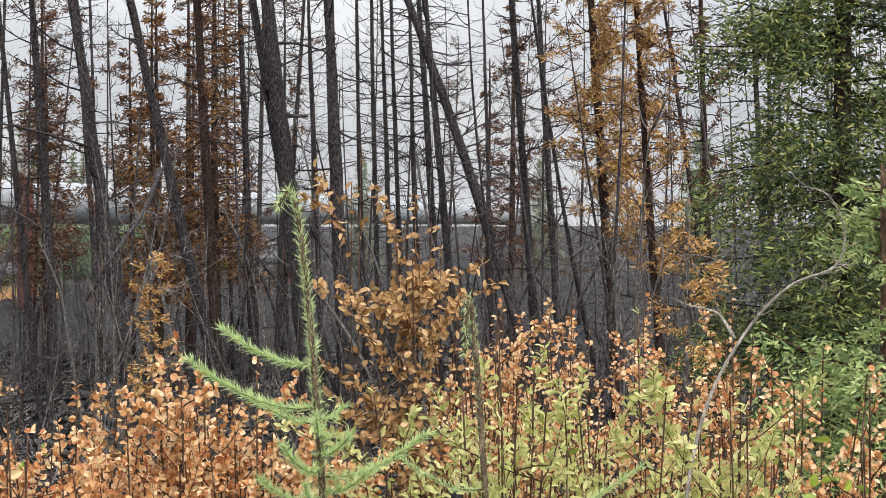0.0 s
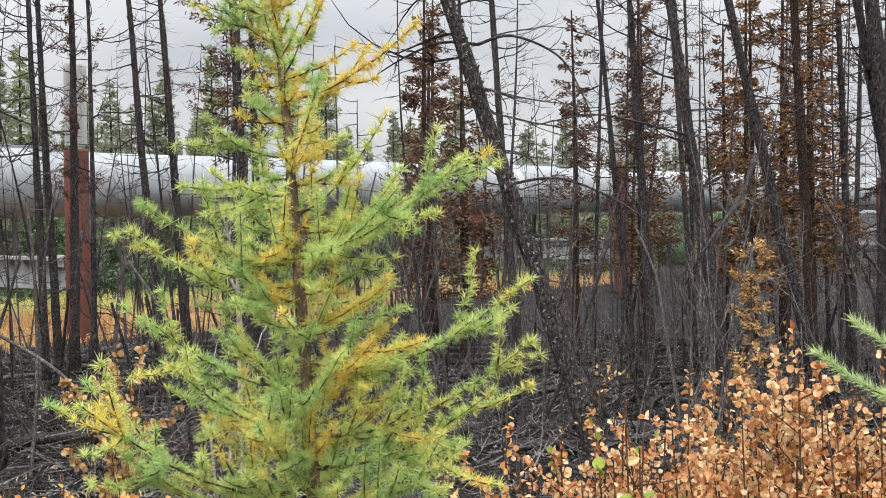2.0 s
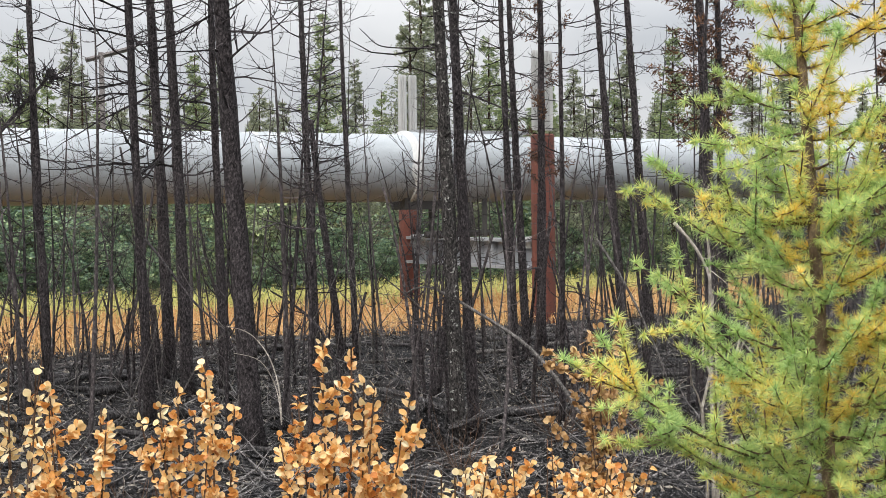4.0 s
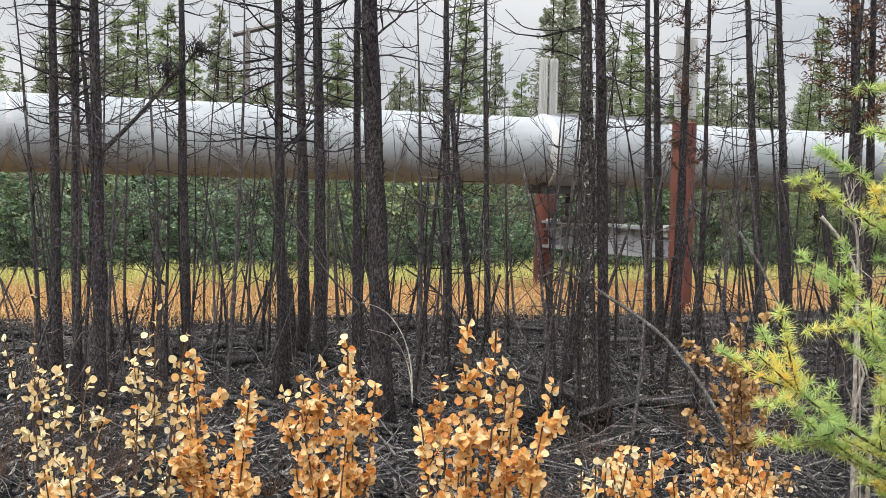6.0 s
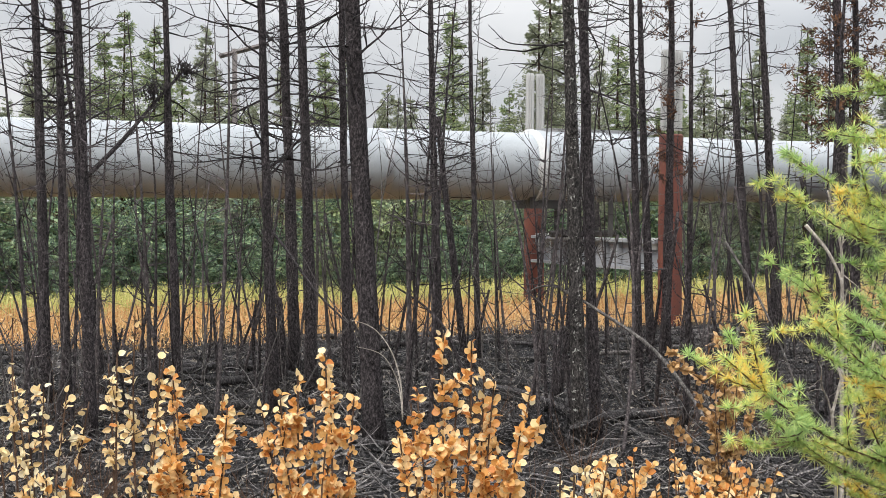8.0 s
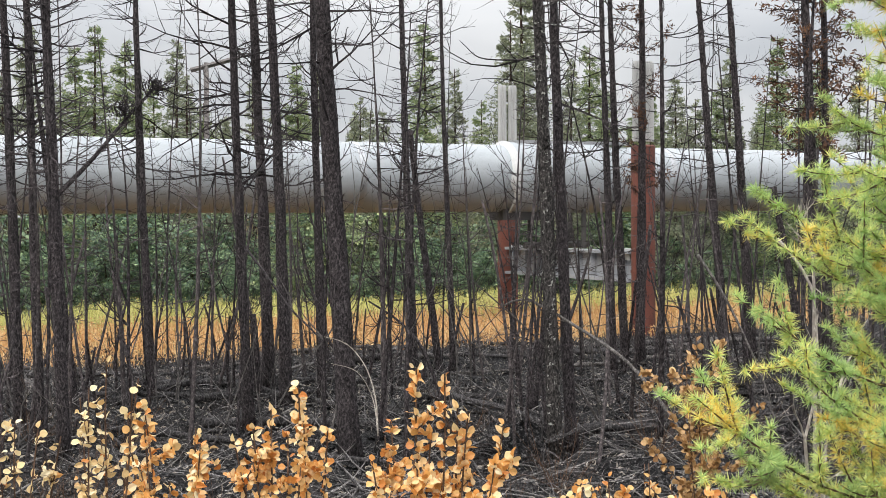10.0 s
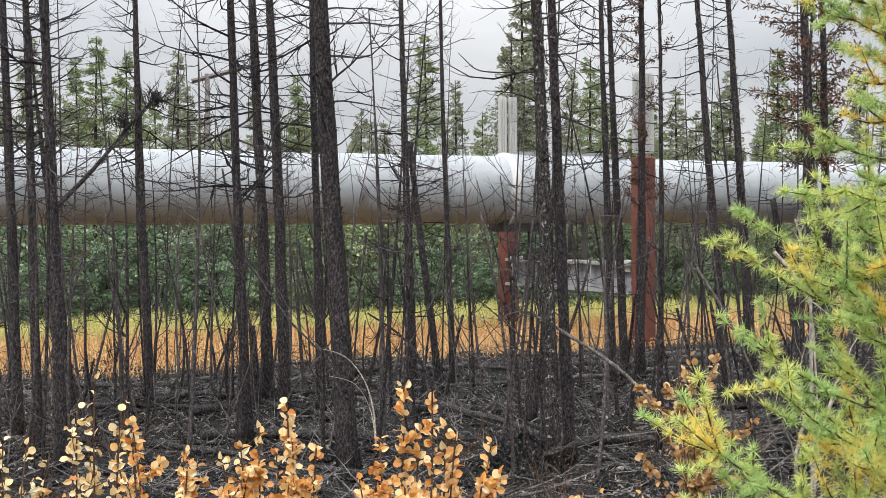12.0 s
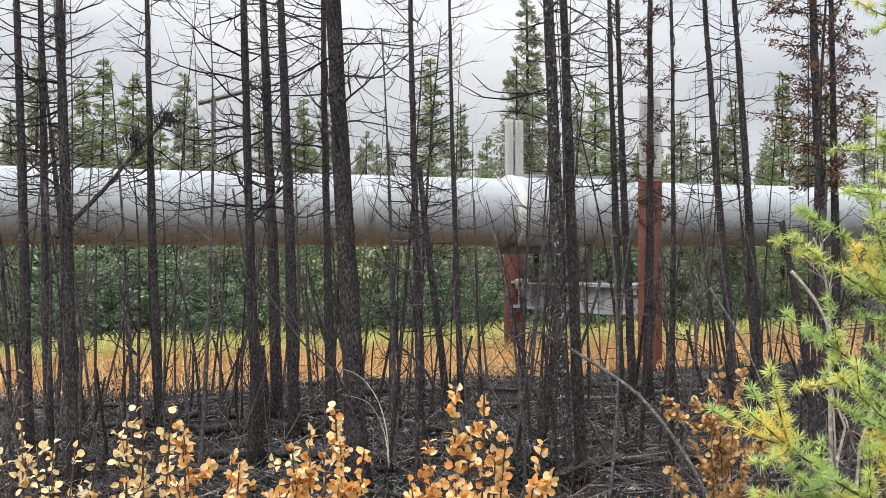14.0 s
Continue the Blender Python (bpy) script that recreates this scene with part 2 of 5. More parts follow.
def metal(name, a, b_col, rough, metallic, streak=(1, 1, 1)):
    m, nt, b = nodes_of(name)
    f, g = tex(nt, 1.6, 5, 0.6, streak), tex(nt, 40, 3)
    col = mixc(nt, 0.5, ramp(nt, f, [(0.3, a), (0.7, b_col)]), ramp(nt, g, [(0.3, (0.8, 0.8, 0.8)), (0.7, (1.1, 1.1, 1.1))]), "MULTIPLY")
    nt.links.new(col, b.inputs["Base Color"])
    b.inputs["Metallic"].default_value = metallic
    nt.links.new(ramp(nt, f, [(0.2, (rough - 0.07,) * 3), (0.8, (rough + 0.08,) * 3)]), b.inputs["Roughness"])
    bump(nt, b, f, 0.08, 0.02)
    return m


GALV = metal("galvanised_jacket", (0.27, 0.29, 0.3), (0.36, 0.38, 0.39), 0.68, 0.3, (0.5, 0.5, 2))
SEAM = metal("jacket_band", (0.3, 0.31, 0.32), (0.42, 0.42, 0.42), 0.45, 0.7)
RUST_STEEL = metal("weathered_red_steel", (0.085, 0.026, 0.017), (0.165, 0.052, 0.034), 0.75, 0.1, (1, 1, 0.4))
FIN = metal("aluminium_fin", (0.36, 0.36, 0.35), (0.5, 0.5, 0.49), 0.55, 0.15, (3, 3, 0.3))
BEAM_WHITE = metal("painted_light_grey_steel", (0.2, 0.21, 0.225), (0.34, 0.35, 0.365), 0.5, 0.1, (1, 1, 0.4))
DARK_STEEL = metal("dark_steel", (0.03, 0.03, 0.03), (0.07, 0.065, 0.06), 0.6, 0.4)
POLE_WOOD = bark("weathered_pole", (0.1, 0.092, 0.088), (0.2, 0.185, 0.178))


# ---- mesh tools ----
class Acc:
    """Vertices and faces of one mesh in the making."""

    def __init__(self):
        self.v, self.f = [], []

    def add(self, verts, faces):
        k = len(self.v)
        self.v.extend(verts)
        self.f.extend([tuple(i + k for i in f) for f in faces])

    def tube(self, pts, radii, sides=5, cap=True):
        k, n = len(self.v), len(pts)
        pts = [Vector(p) for p in pts]
        ref = Vector((0.31, 0.95, 0.05))
        for i, p in enumerate(pts):
            d = (pts[min(i + 1, n - 1)] - pts[max(i - 1, 0)])
            if d.length < 1e-9:
                d = Vector((0, 0, 1))
            d.normalize()
            a = d.cross(ref)
            if a.length < 0.05:
                a = d.cross(Vector((1, 0, 0)))
            a.normalize()
            c = d.cross(a)
            r = radii[i]
            for s in range(sides):
                w = 2 * math.pi * s / sides
                self.v.append(p + a * (math.cos(w) * r) + c * (math.sin(w) * r))
        for i in range(n - 1):
            for s in range(sides):
                t = (s + 1) % sides
                self.f.append((k + i * sides + s, k + i * sides + t, k + (i + 1) * sides + t, k + (i + 1) * sides + s))
        if cap:
            self.f.append(tuple(k + s for s in reversed(range(sides))))
            self.f.append(tuple(k + (n - 1) * sides + s for s in range(sides)))

    def box(self, lo, hi):
        x0, y0, z0 = lo
        x1, y1, z1 = hi
        self.add([Vector(p) for p in ((x0, y0, z0), (x1, y0, z0), (x1, y1, z0), (x0, y1, z0), (x0, y0, z1), (x1, y0, z1), (x1, y1, z1), (x0, y1, z1))],
                 [(3, 2, 1, 0), (4, 5, 6, 7), (0, 1, 5, 4), (1, 2, 6, 5), (2, 3, 7, 6), (3, 0, 4, 7)])

    def blade(self, p, d, length, width, side):
        """A thin pointed blade, a needle or grass stalk."""
        w = d.cross(side)
        if w.length < 1e-5:
            w = d.orthogonal()
        w = w.normalized() * (width / 2)
        tip = p + d * length
        mid = p + d * (length * 0.6)
        self.add([p - w * 0.6, p + w * 0.6, mid + w, tip, mid - w], [(0, 1, 2, 3, 4)])

    def needle(self, p, d, length, width, side):
        """A very thin needle, one sliver."""
        w = d.cross(side)
        w = (w if w.length > 1e-5 else d.orthogonal()).normalized() * (width / 2)
        k = len(self.v)
        self.v += [p - w, p + w, p + d * length]
        self.f.append((k, k + 1, k + 2))

    def leaf(self, p, d, n, length, width):
        """A folded oval leaf."""
        s = d.cross(n)
        if s.length < 1e-5:
            s = d.orthogonal()
        s = s.normalized()
        u = s.cross(d).normalized()
        a, b = p + d * (length * 0.35), p + d * (length * 0.75)
        self.add([p, a + s * (width * 0.5) + u * (width * 0.12), b + s * (width * 0.4) + u * (width * 0.1), p + d * length,
                  b - s * (width * 0.4) + u * (width * 0.1), a - s * (width * 0.5) + u * (width * 0.12), a, b],
                 [(0, 6, 1), (6, 7, 2, 1), (7, 3, 2), (0, 5, 6), (5, 4, 7, 6), (7, 4, 3)])

    def mesh(self, name, material, smooth=False):
        me = bpy.data.meshes.new(name)
        me.from_pydata([tuple(p) for p in self.v], [], self.f)
        me.materials.append(material)
        if smooth:
            me.polygons.foreach_set("use_smooth", [True] * len(me.polygons))
        return me


def part(name, acc, material, parent, label="", smooth=False):
    ob = new(name, acc.mesh(name, material, smooth))
    ob.parent = parent
    if label:
        tagged(ob, label=label)
    return ob


def thing(name, x, y, z, label, category, group="", kind=""):
    ob = new(name)
    ob.empty_display_size = 0.1
    ob.location = (x, y, z)
    return tagged(ob, label, category, group, kind)


def gz(x, y):
    """Height of the ground."""
    r = math.hypot(x, y)
    k = min(max((r - 3.8) / 4.5, 0), 1)
    bank = 0.68 * (1 - k * k * (3 - 2 * k))
    n = 0.10 * noise.noise(Vector((x * 0.35, y * 0.35, 0))) + 0.05 * noise.noise(Vector((x * 1.3, y * 1.3, 5)))
    return bank + (n if r < 120 else 0)


def unit(rng):
    z = rng.uniform(-1, 1)
    a = rng.uniform(0, 2 * math.pi)
    s = math.sqrt(1 - z * z)
    return Vector((s * math.cos(a), s * math.sin(a), z))


# ---- ground ----
def build_ground():
    acc = Acc()
    rad = [0.0, 1, 2, 3, 3.6]
    while rad[-1] < 46:
        rad.append(rad[-1] * 1.018 + 0.02)
    rad += [50, 60, 80, 120, 300, 900, 3000]
    cols = 420
    acc.v.append(Vector((0, 0, gz(0, 0))))
    for r in rad[1:]:
        for s in range(cols):
            w = 2 * math.pi * s / cols
            x, y = r * math.sin(w), r * math.cos(w)
            acc.v.append(Vector((x, y, gz(x, y) + (0.1 * noise.noise(Vector((x * 2.6, y * 2.6, 9))) + 0.07 * noise.noise(Vector((x * 7, y * 7, 3))) if r < 46 else 0))))
    for s in range(cols):
        acc.f.append((0, 1 + (s + 1) % cols, 1 + s))
    for i in range(len(rad) - 2):
        for s in range(cols):
            t = (s + 1) % cols
            a, b = 1 + i * cols, 1 + (i + 1) * cols
            acc.f.append((a + s, a + t, b + t, b + s))
    ob = new("ground", acc.mesh("ground", SOIL, True))
    tagged(ob, "charred black forest floor with ash, tan strip beside the pipe", "ground", kind="structure")


build_ground()

# ---- the pipe on its supports ----
U = Vector((0.901, 0.433, 0)).normalized()
N = Vector((-U.y, U.x, 0))
PIPE_MID = Vector((-1.03, 27.44, 3.09))
PIPE_R = 0.70


def along(s, off=0.0, z=0.0):
    p = PIPE_MID + U * s + N * off
    return Vector((p.x, p.y, z))


def build_pipe():
    root = thing("pipeline", PIPE_MID.x, PIPE_MID.y, 0, "large galvanised metal pipeline raised on red steel posts", "pipeline")

    def local(p):
        return p - root.location
    s = -30.0
    while s < 90:
        acc = Acc()
        e = s + 7.3
        acc.tube([local(along(s, 0, PIPE_MID.z)), local(along(e, 0, PIPE_MID.z))], [PIPE_R, PIPE_R], 48, False)
        part("jacket_section", acc, GALV, root, smooth=True)
        acc = Acc()
        acc.tube([local(along(e - 0.06, 0, PIPE_MID.z)), local(along(e - 0.06, 0, PIPE_MID.z)), local(along(e + 0.06, 0, PIPE_MID.z)), local(along(e + 0.06, 0, PIPE_MID.z))],
                 [PIPE_R - 0.01, PIPE_R + 0.008, PIPE_R + 0.008, PIPE_R - 0.01], 48, False)
        part("joint_band", acc, SEAM, root)
        s = e
    return root


build_pipe()


def pipe_support(s, near_off, far_off, shift_far=-0.1):
    """Two steel posts with cooling fins, a crossbeam and a saddle under the pipe."""
    o = along(s, 0, 0)
    root = thing("pipe_support", o.x, o.y, 0, "pair of rust-red steel posts with grey fins carrying the pipeline", "pipe support", "pipe supports")

    def P(a, off, z):
        return along(s + a, off, z) - o
    posts = ((0.0, near_off, 3.62), (shift_far, far_off, 3.62))
    for a, off, top in posts:
        acc = Acc()
        acc.tube([P(a, off, -0.3), P(a, off, 1.2), P(a, off, 1.2), P(a, off, 1.26), P(a, off, 1.26), P(a, off, top), P(a, off, top + 0.03)],
                 [0.23, 0.23, 0.245, 0.245, 0.23, 0.23, 0.2], 28)
        post = part("post", acc, RUST_STEEL, root, smooth=False)
        for k in (-1, 1):
            # ribbed radiator: a star-shaped bar
            acc = Acc()
            c = P(a + 0.13 * k, off, 0)
            pts = 24
            for z, g in ((top + 0.1, 1.0), (5.2, 1.0), (5.25, 0.8)):
                for j in range(pts):
                    w = 2 * math.pi * j / pts
                    r = (0.1 if j % 2 else 0.06) * g
                    acc.v.append(c + Vector((math.cos(w) * r, math.sin(w) * r, z)))
            for i in range(2):
                for j in range(pts):
                    n = (j + 1) % pts
                    acc.f.append((i * pts + j, i * pts + n, (i + 1) * pts + n, (i + 1) * pts + j))
            acc.f.append(tuple(2 * pts + j for j in range(pts)))
            acc.f.append(tuple(reversed(range(pts))))
            part("radiator", acc, FIN, post, "grey ribbed radiator fins")
    # crossbeam: upper and lower flange, web, stiffeners
    a0, o0, a1, o1 = 0.0, near_off, shift_far, far_off

    def B(k, z, side=0.0):
        p = P(a0 + (a1 - a0) * k, o0 + (o1 - o0) * k, z)
        return p + U * side
    for z0, z1, wd in ((1.56, 1.62, 0.2), (1.02, 1.08, 0.2), (1.08, 1.56, 0.03)):
        acc = Acc()
        q = [B(0.04, z0, -wd), B(0.96, z0, -wd), B(0.96, z0, wd), B(0.04, z0, wd)]
        acc.add(q + [p + Vector((0, 0, z1 - z0)) for p in q], [(3, 2, 1, 0), (4, 5, 6, 7), (0, 1, 5, 4), (1, 2, 6, 5), (2, 3, 7, 6), (3, 0, 4, 7)])
        part("flange" if wd > 0.1 else "web", acc, BEAM_WHITE, root)
    for k in range(9):
        acc = Acc()
        c = B(0.1 + 0.1 * k, 0)
        w = (B(0.2, 0) - B(0.1, 0)).normalized() * 0.012
        q = [c - U * 0.18 - w, c + U * 0.18 - w, c + U * 0.18 + w, c - U * 0.18 + w]
        acc.add([p + Vector((0, 0, 1.08)) for p in q] + [p + Vector((0, 0, 1.56)) for p in q], [(0, 1, 5, 4), (1, 2, 6, 5), (2, 3, 7, 6), (3, 0, 4, 7)])
        part("stiffener", acc, BEAM_WHITE, root)
    for k, way in ((0.05, 1), (0.95, -1)):
        # end plate with a sloping dark gusset under it
        e = (B(1, 0) - B(0, 0)).normalized() * way
        c = B(k, 0) + e * 0.06
        acc = Acc()
        q = [c - U * 0.12 - e * 0.05, c + U * 0.34 - e * 0.05, c + U * 0.34 + e * 0.3, c - U * 0.12 + e * 0.3]
        acc.add([p + Vector((0, 0, 1.44)) for p in q] + [p + Vector((0, 0, 1.66)) for p in q], [(3, 2, 1, 0), (4, 5, 6, 7), (0, 1, 5, 4), (1, 2, 6, 5), (2, 3, 7, 6), (3, 0, 4, 7)])
        part("bracket", acc, FIN, root, "white bracket clamping beam to post")
        acc = Acc()
        t = [c + U * 0.02 + e * 0.2 + Vector((0, 0, 1.44)), c + U * 0.26 + e * 0.2 + Vector((0, 0, 1.44)), c + U * 0.26 + e * 0.2 + Vector((0, 0, 1.0))]
        acc.add(t + [p + e * 0.05 for p in t], [(0, 1, 2), (5, 4, 3), (0, 3, 4, 1), (1, 4, 5, 2), (2, 5, 3, 0)])
        part("gusset", acc, DARK_STEEL, root)
    # saddle: clamp rings and a shoe between pipe and beam
    for a in (-0.62, 0.62):
        acc = Acc()
        acc.tube([P(a - 0.05, 0, PIPE_MID.z), P(a - 0.05, 0, PIPE_MID.z), P(a + 0.05, 0, PIPE_MID.z), P(a + 0.05, 0, PIPE_MID.z)],
                 [PIPE_R - 0.01, PIPE_R + 0.03, PIPE_R + 0.03, PIPE_R - 0.01], 40, False)
        part("clamp_ring", acc, SEAM, root)
    acc = Acc()
    for a in (-0.5, 0.5):
        for off in (-0.28, 0.28):
            c = P(a, off, 0)
            acc.box((c.x - 0.05, c.y - 0.05, 1.62), (c.x + 0.05, c.y + 0.05, 2.5))
    c0, c1 = P(-0.8, 0, 1.69), P(0.8, 0, 1.69)
    acc.tube([c0, c1], [0.07, 0.07], 6)
    part("shoe", acc, DARK_STEEL, root)
    # broad band round the pipe with a bright edge and a dark block under it
    for a, b, grow, mat, tag in ((-1.28, -0.58, 0.06, GALV, "band"), (-1.34, -1.27, 0.08, FIN, "band_edge")):
        acc = Acc()
        acc.tube([P(a, 0, PIPE_MID.z), P(a, 0, PIPE_MID.z), P(b, 0, PIPE_MID.z), P(b, 0, PIPE_MID.z)], [PIPE_R - 0.01, PIPE_R + grow, PIPE_R + grow, PIPE_R - 0.01], 40, False)
        part(tag, acc, mat, root)
    acc = Acc()
    q = [P(-1.45, -0.3, 2.22), P(-0.5, -0.3, 2.22), P(-0.5, 0.3, 2.22), P(-1.45, 0.3, 2.22)]
    acc.add(q + [p + Vector((0, 0, 0.24)) for p in q], [(3, 2, 1, 0), (4, 5, 6, 7), (0, 1, 5, 4), (1, 2, 6, 5), (2, 3, 7, 6), (3, 0, 4, 7)])
    part("block", acc, DARK_STEEL, root)
    # insulated cover over the saddle, a box that stands a little above the jacket
    acc = Acc()
    acc.tube([P(-0.95, 0, PIPE_MID.z + 0.02), P(-0.95, 0, PIPE_MID.z + 0.02), P(0.95, 0, PIPE_MID.z + 0.02), P(0.95, 0, PIPE_MID.z + 0.02)],
             [PIPE_R - 0.02, PIPE_R + 0.045, PIPE_R + 0.045, PIPE_R - 0.02], 40, False)
    part("saddle_cover", acc, GALV, root, "slightly wider galvanised cover at the saddle", smooth=False)
    acc = Acc()
    z0, z1 = PIPE_MID.z + PIPE_R + 0.03, PIPE_MID.z + PIPE_R + 0.1
    q = [P(-1.05, -0.22, z0), P(1.7, -0.22, z0), P(1.7, 0.22, z0), P(-1.05, 0.22, z0)]
    acc.add(q + [p + Vector((0, 0, z1 - z0)) for p in q], [(3, 2, 1, 0), (4, 5, 6, 7), (0, 1, 5, 4), (1, 2, 6, 5), (2, 3, 7, 6), (3, 0, 4, 7)])
    part("top_plate", acc, SEAM, root, "flat grey plate along the pipe's crown")


for place in (3.9, 22.2, 40.5):
    pipe_support(place, -3.25, 2.0)


# ---- burnt and living trees ----
def trunk_line(h, lx, ly, rng, bend=0.0, steps=26):
    """A slightly wandering line from the foot upwards, leaning by lx, ly per metre."""
    pts, a, b = [], rng.uniform(0, 6), rng.uniform(0, 6)
    wob = 0.0045 * h
    for i in range(steps + 1):
        k = i / steps
        z = h * k
        pts.append(Vector((lx * z + bend * (k * k - k) * h + wob * math.sin(a + 5 * k) * k, ly * z + wob * math.sin(b + 4 * k) * k, z)))
    return pts


def at_height(pts, z):
    for p, q in zip(pts, pts[1:]):
        if q.z >= z:
            return p.lerp(q, (z - p.z) / max(q.z - p.z, 1e-6))
    return pts[-1].copy()


def twig(acc, p, d, length, r, rng, forks=2, curl=0.25, sides=3):
    """A dead branch with a few side twigs; returns its points."""
    pts, radii, n = [p.copy()], [r], 5
    d = d.normalized()
    q = p.copy()
    up = rng.uniform(-0.5, 1.3) * curl
    for i in range(n):
        d = (d + unit(rng) * curl * 0.75 + Vector((0, 0, up * (0.2 + 0.22 * i)))).normalized()
        q = q + d * (length / n)
        pts.append(q.copy())
        radii.append(r * (1 - 0.8 * (i + 1) / n))
    acc.tube(pts, radii, sides, False)
    for _ in range(forks):
        i = rng.randint(1, n - 1)
        e = (pts[i + 1] - pts[i]).normalized() + unit(rng) * 0.8
        twig(acc, pts[i], e, length * rng.uniform(0.25, 0.5), radii[i] * 0.65, rng, 0, curl)
    return pts


def burnt_tree(x, y, lx, ly, r, h=9.0, n=55, reach=1.0, low=1.9, seed=1, bend=0.0, mat=None, foliage=None, amount=0, name="burnt_spruce",
               label="tall fire-blackened spruce trunk with bare twisted twigs", group="burnt trees", snapped=False, dens=1.0):
    rng = random.Random(seed)
    root = thing(name, x, y, gz(x, y) - 0.06, label, "tree", group)
    mat = mat or CHAR
    pts = trunk_line(h, lx, ly, rng, bend)
    acc = Acc()
    radii = [r * (1.0 - (0.86 if not snapped else 0.35) * (i / (len(pts) - 1)) ** 1.15) for i in range(len(pts))]
    radii[0] *= 1.35
    radii[1] *= 1.04
    acc.tube(pts, radii, 12 if r > 0.05 else 7)
    for i, v in enumerate(acc.v):
        v += Vector((rng.uniform(-1, 1), rng.uniform(-1, 1), 0)) * r * 0.11
    part("trunk", acc, mat, root, smooth=True)
    if r > 0.062:
        # curled plates of bark that stand off the trunk
        acc = Acc()
        for i in range(int(2000 * r * min(h, 7) / 7)):
            z = rng.uniform(0.1, min(h * 0.75, 6.5))
            w = rng.uniform(0, 2 * math.pi)
            rad = r * (1.0 - 0.86 * (z / h) ** 1.15) * 1.03
            o = at_height(pts, z)
            d = Vector((math.cos(w), math.sin(w), 0))
            s = Vector((-d.y, d.x, 0)) * rng.uniform(0.006, 0.02)
            a = o + d * rad
            b = a + Vector((0, 0, rng.uniform(0.015, 0.05))) + d * rng.uniform(0.004, 0.018)
            acc.add([a - s, a + s, b + s * 0.7, b - s * 0.9, a - d * 0.012], [(0, 1, 2, 3), (1, 0, 4), (3, 2, 4)])
        tagged(part("loose_bark", acc, mat, root), kind="stuff")
    acc, leaf = Acc(), Acc()
    if r > 0.05:
        low += 0.7
    for i in range(n):
        k = (i + rng.random()) / n
        z = low + (h - low) * k
        if rng.random() < 0.18 and r > 0.05:
            # a short broken stub further down
            zs = rng.uniform(0.6, low + 1.0)
            ws = rng.uniform(0, 6.28)
            twig(acc, at_height(pts, zs), Vector((math.cos(ws), math.sin(ws), 0.2)), rng.uniform(0.06, 0.3), 0.007, rng, 1, 0.3)
        p = at_height(pts, z)
        w = rng.uniform(0, 2 * math.pi)
        ln = reach * rng.uniform(0.3, 1.1) * (1.0 - 0.5 * k) + 0.12
        d = Vector((math.cos(w), math.sin(w), rng.uniform(-0.35, 0.45)))
        bp = twig(acc, p, d, ln, min(0.016, 0.005 + 0.009 * ln) * (1.0 if r > 0.05 else 0.75), rng, rng.choice((3, 4, 5, 5)) if r > 0.05 else 3, 0.3)
        if foliage and rng.random() < amount:
            for j in range(int((85 * ln + 20) * dens)):
                a = rng.randint(1, len(bp) - 2)
                c = bp[a].lerp(bp[a + 1], rng.random()) + unit(rng) * 0.05
                e = (unit(rng) + Vector((math.cos(w), math.sin(w), -0.1)) * 0.7).normalized()
                leaf.blade(c, e, rng.uniform(0.04, 0.09), rng.uniform(0.012, 0.022), unit(rng))
    tagged(part("branchwork", acc, mat, root), kind="stuff")
    if leaf.v:
        tagged(part("crown", leaf, foliage, root, "scorched needles still on the twigs"), kind="stuff")
    return root


def conifer(x, y, h, spread, seed, needle, wood, label, per=34, name="spruce", group="", bare=0.12, droop=0.2, size=0.1, lx=0.0, ly=0.0, sparse=1.0, step=1.0, more=0):
    """A spruce: tapered stem, whorls of drooping boughs, needle sprays."""
    rng = random.Random(seed)
    root = thing(name, x, y, gz(x, y) - 0.05, label, "tree", group)
    pts = trunk_line(h, lx, ly, rng)
    acc = Acc()
    acc.tube(pts, [0.012 * h * (1 - 0.9 * i / (len(pts) - 1)) + 0.005 for i in range(len(pts))], 8)
    part("trunk", acc, wood, root, smooth=True)
    bough, leaf = Acc(), Acc()
    z = h * bare
    while z < h * 0.99:
        k = z / h
        for _ in range(rng.choice((3, 4, 5)) + more):
            if rng.random() > sparse:
                continue
            w = rng.uniform(0, 2 * math.pi)
            ln = spread * (1 - k) ** 0.8 * rng.uniform(0.55 if more == 0 else 0.3, 1.1) + 0.08
            p = at_height(pts, z + rng.uniform(-0.025, 0.025) * h)
            d = Vector((math.cos(w), math.sin(w), 0.25 * k - droop * (1 - k) + rng.gauss(0, 0.14 + 0.06 * more)))
            q = p + d * ln + Vector((0, 0, 0.08 * ln))
            bough.tube([p, p.lerp(q, 0.5) - Vector((0, 0, 0.05 * ln)), q], [0.006 + 0.008 * ln, 0.004 + 0.004 * ln, 0.003], 3, False)
            fwd = (q - p).normalized()
            lat = Vector((-fwd.y, fwd.x, 0.0))
            for j in range(int(per * ln) + 4):
                t = rng.random() ** 0.8
                u = rng.choice((-1, 1)) * rng.random()
                side = (lat * math.copysign(1, u) + fwd * 0.7).normalized()
                c = p.lerp(q, t) + side * (abs(u) * (0.42 * (1 - t) + 0.12) * ln)
                c += unit(rng) * (0.05 * ln)
                c.z += -0.2 * abs(u) * ln + rng.gauss(0, 0.07) * ln - 0.05 * ln * math.sin(3.1 * t)
                e = (side + unit(rng) * 0.8 + Vector((0, 0, -0.1))).normalized()
                leaf.blade(c, e, size * rng.uniform(0.7, 1.3), size * 0.3, unit(rng))
        z += (h * 0.028 + 0.04) * step
    tagged(part("boughwork", bough, wood, root), kind="stuff")
    tagged(part("crown", leaf, needle, root), kind="stuff")
    return root


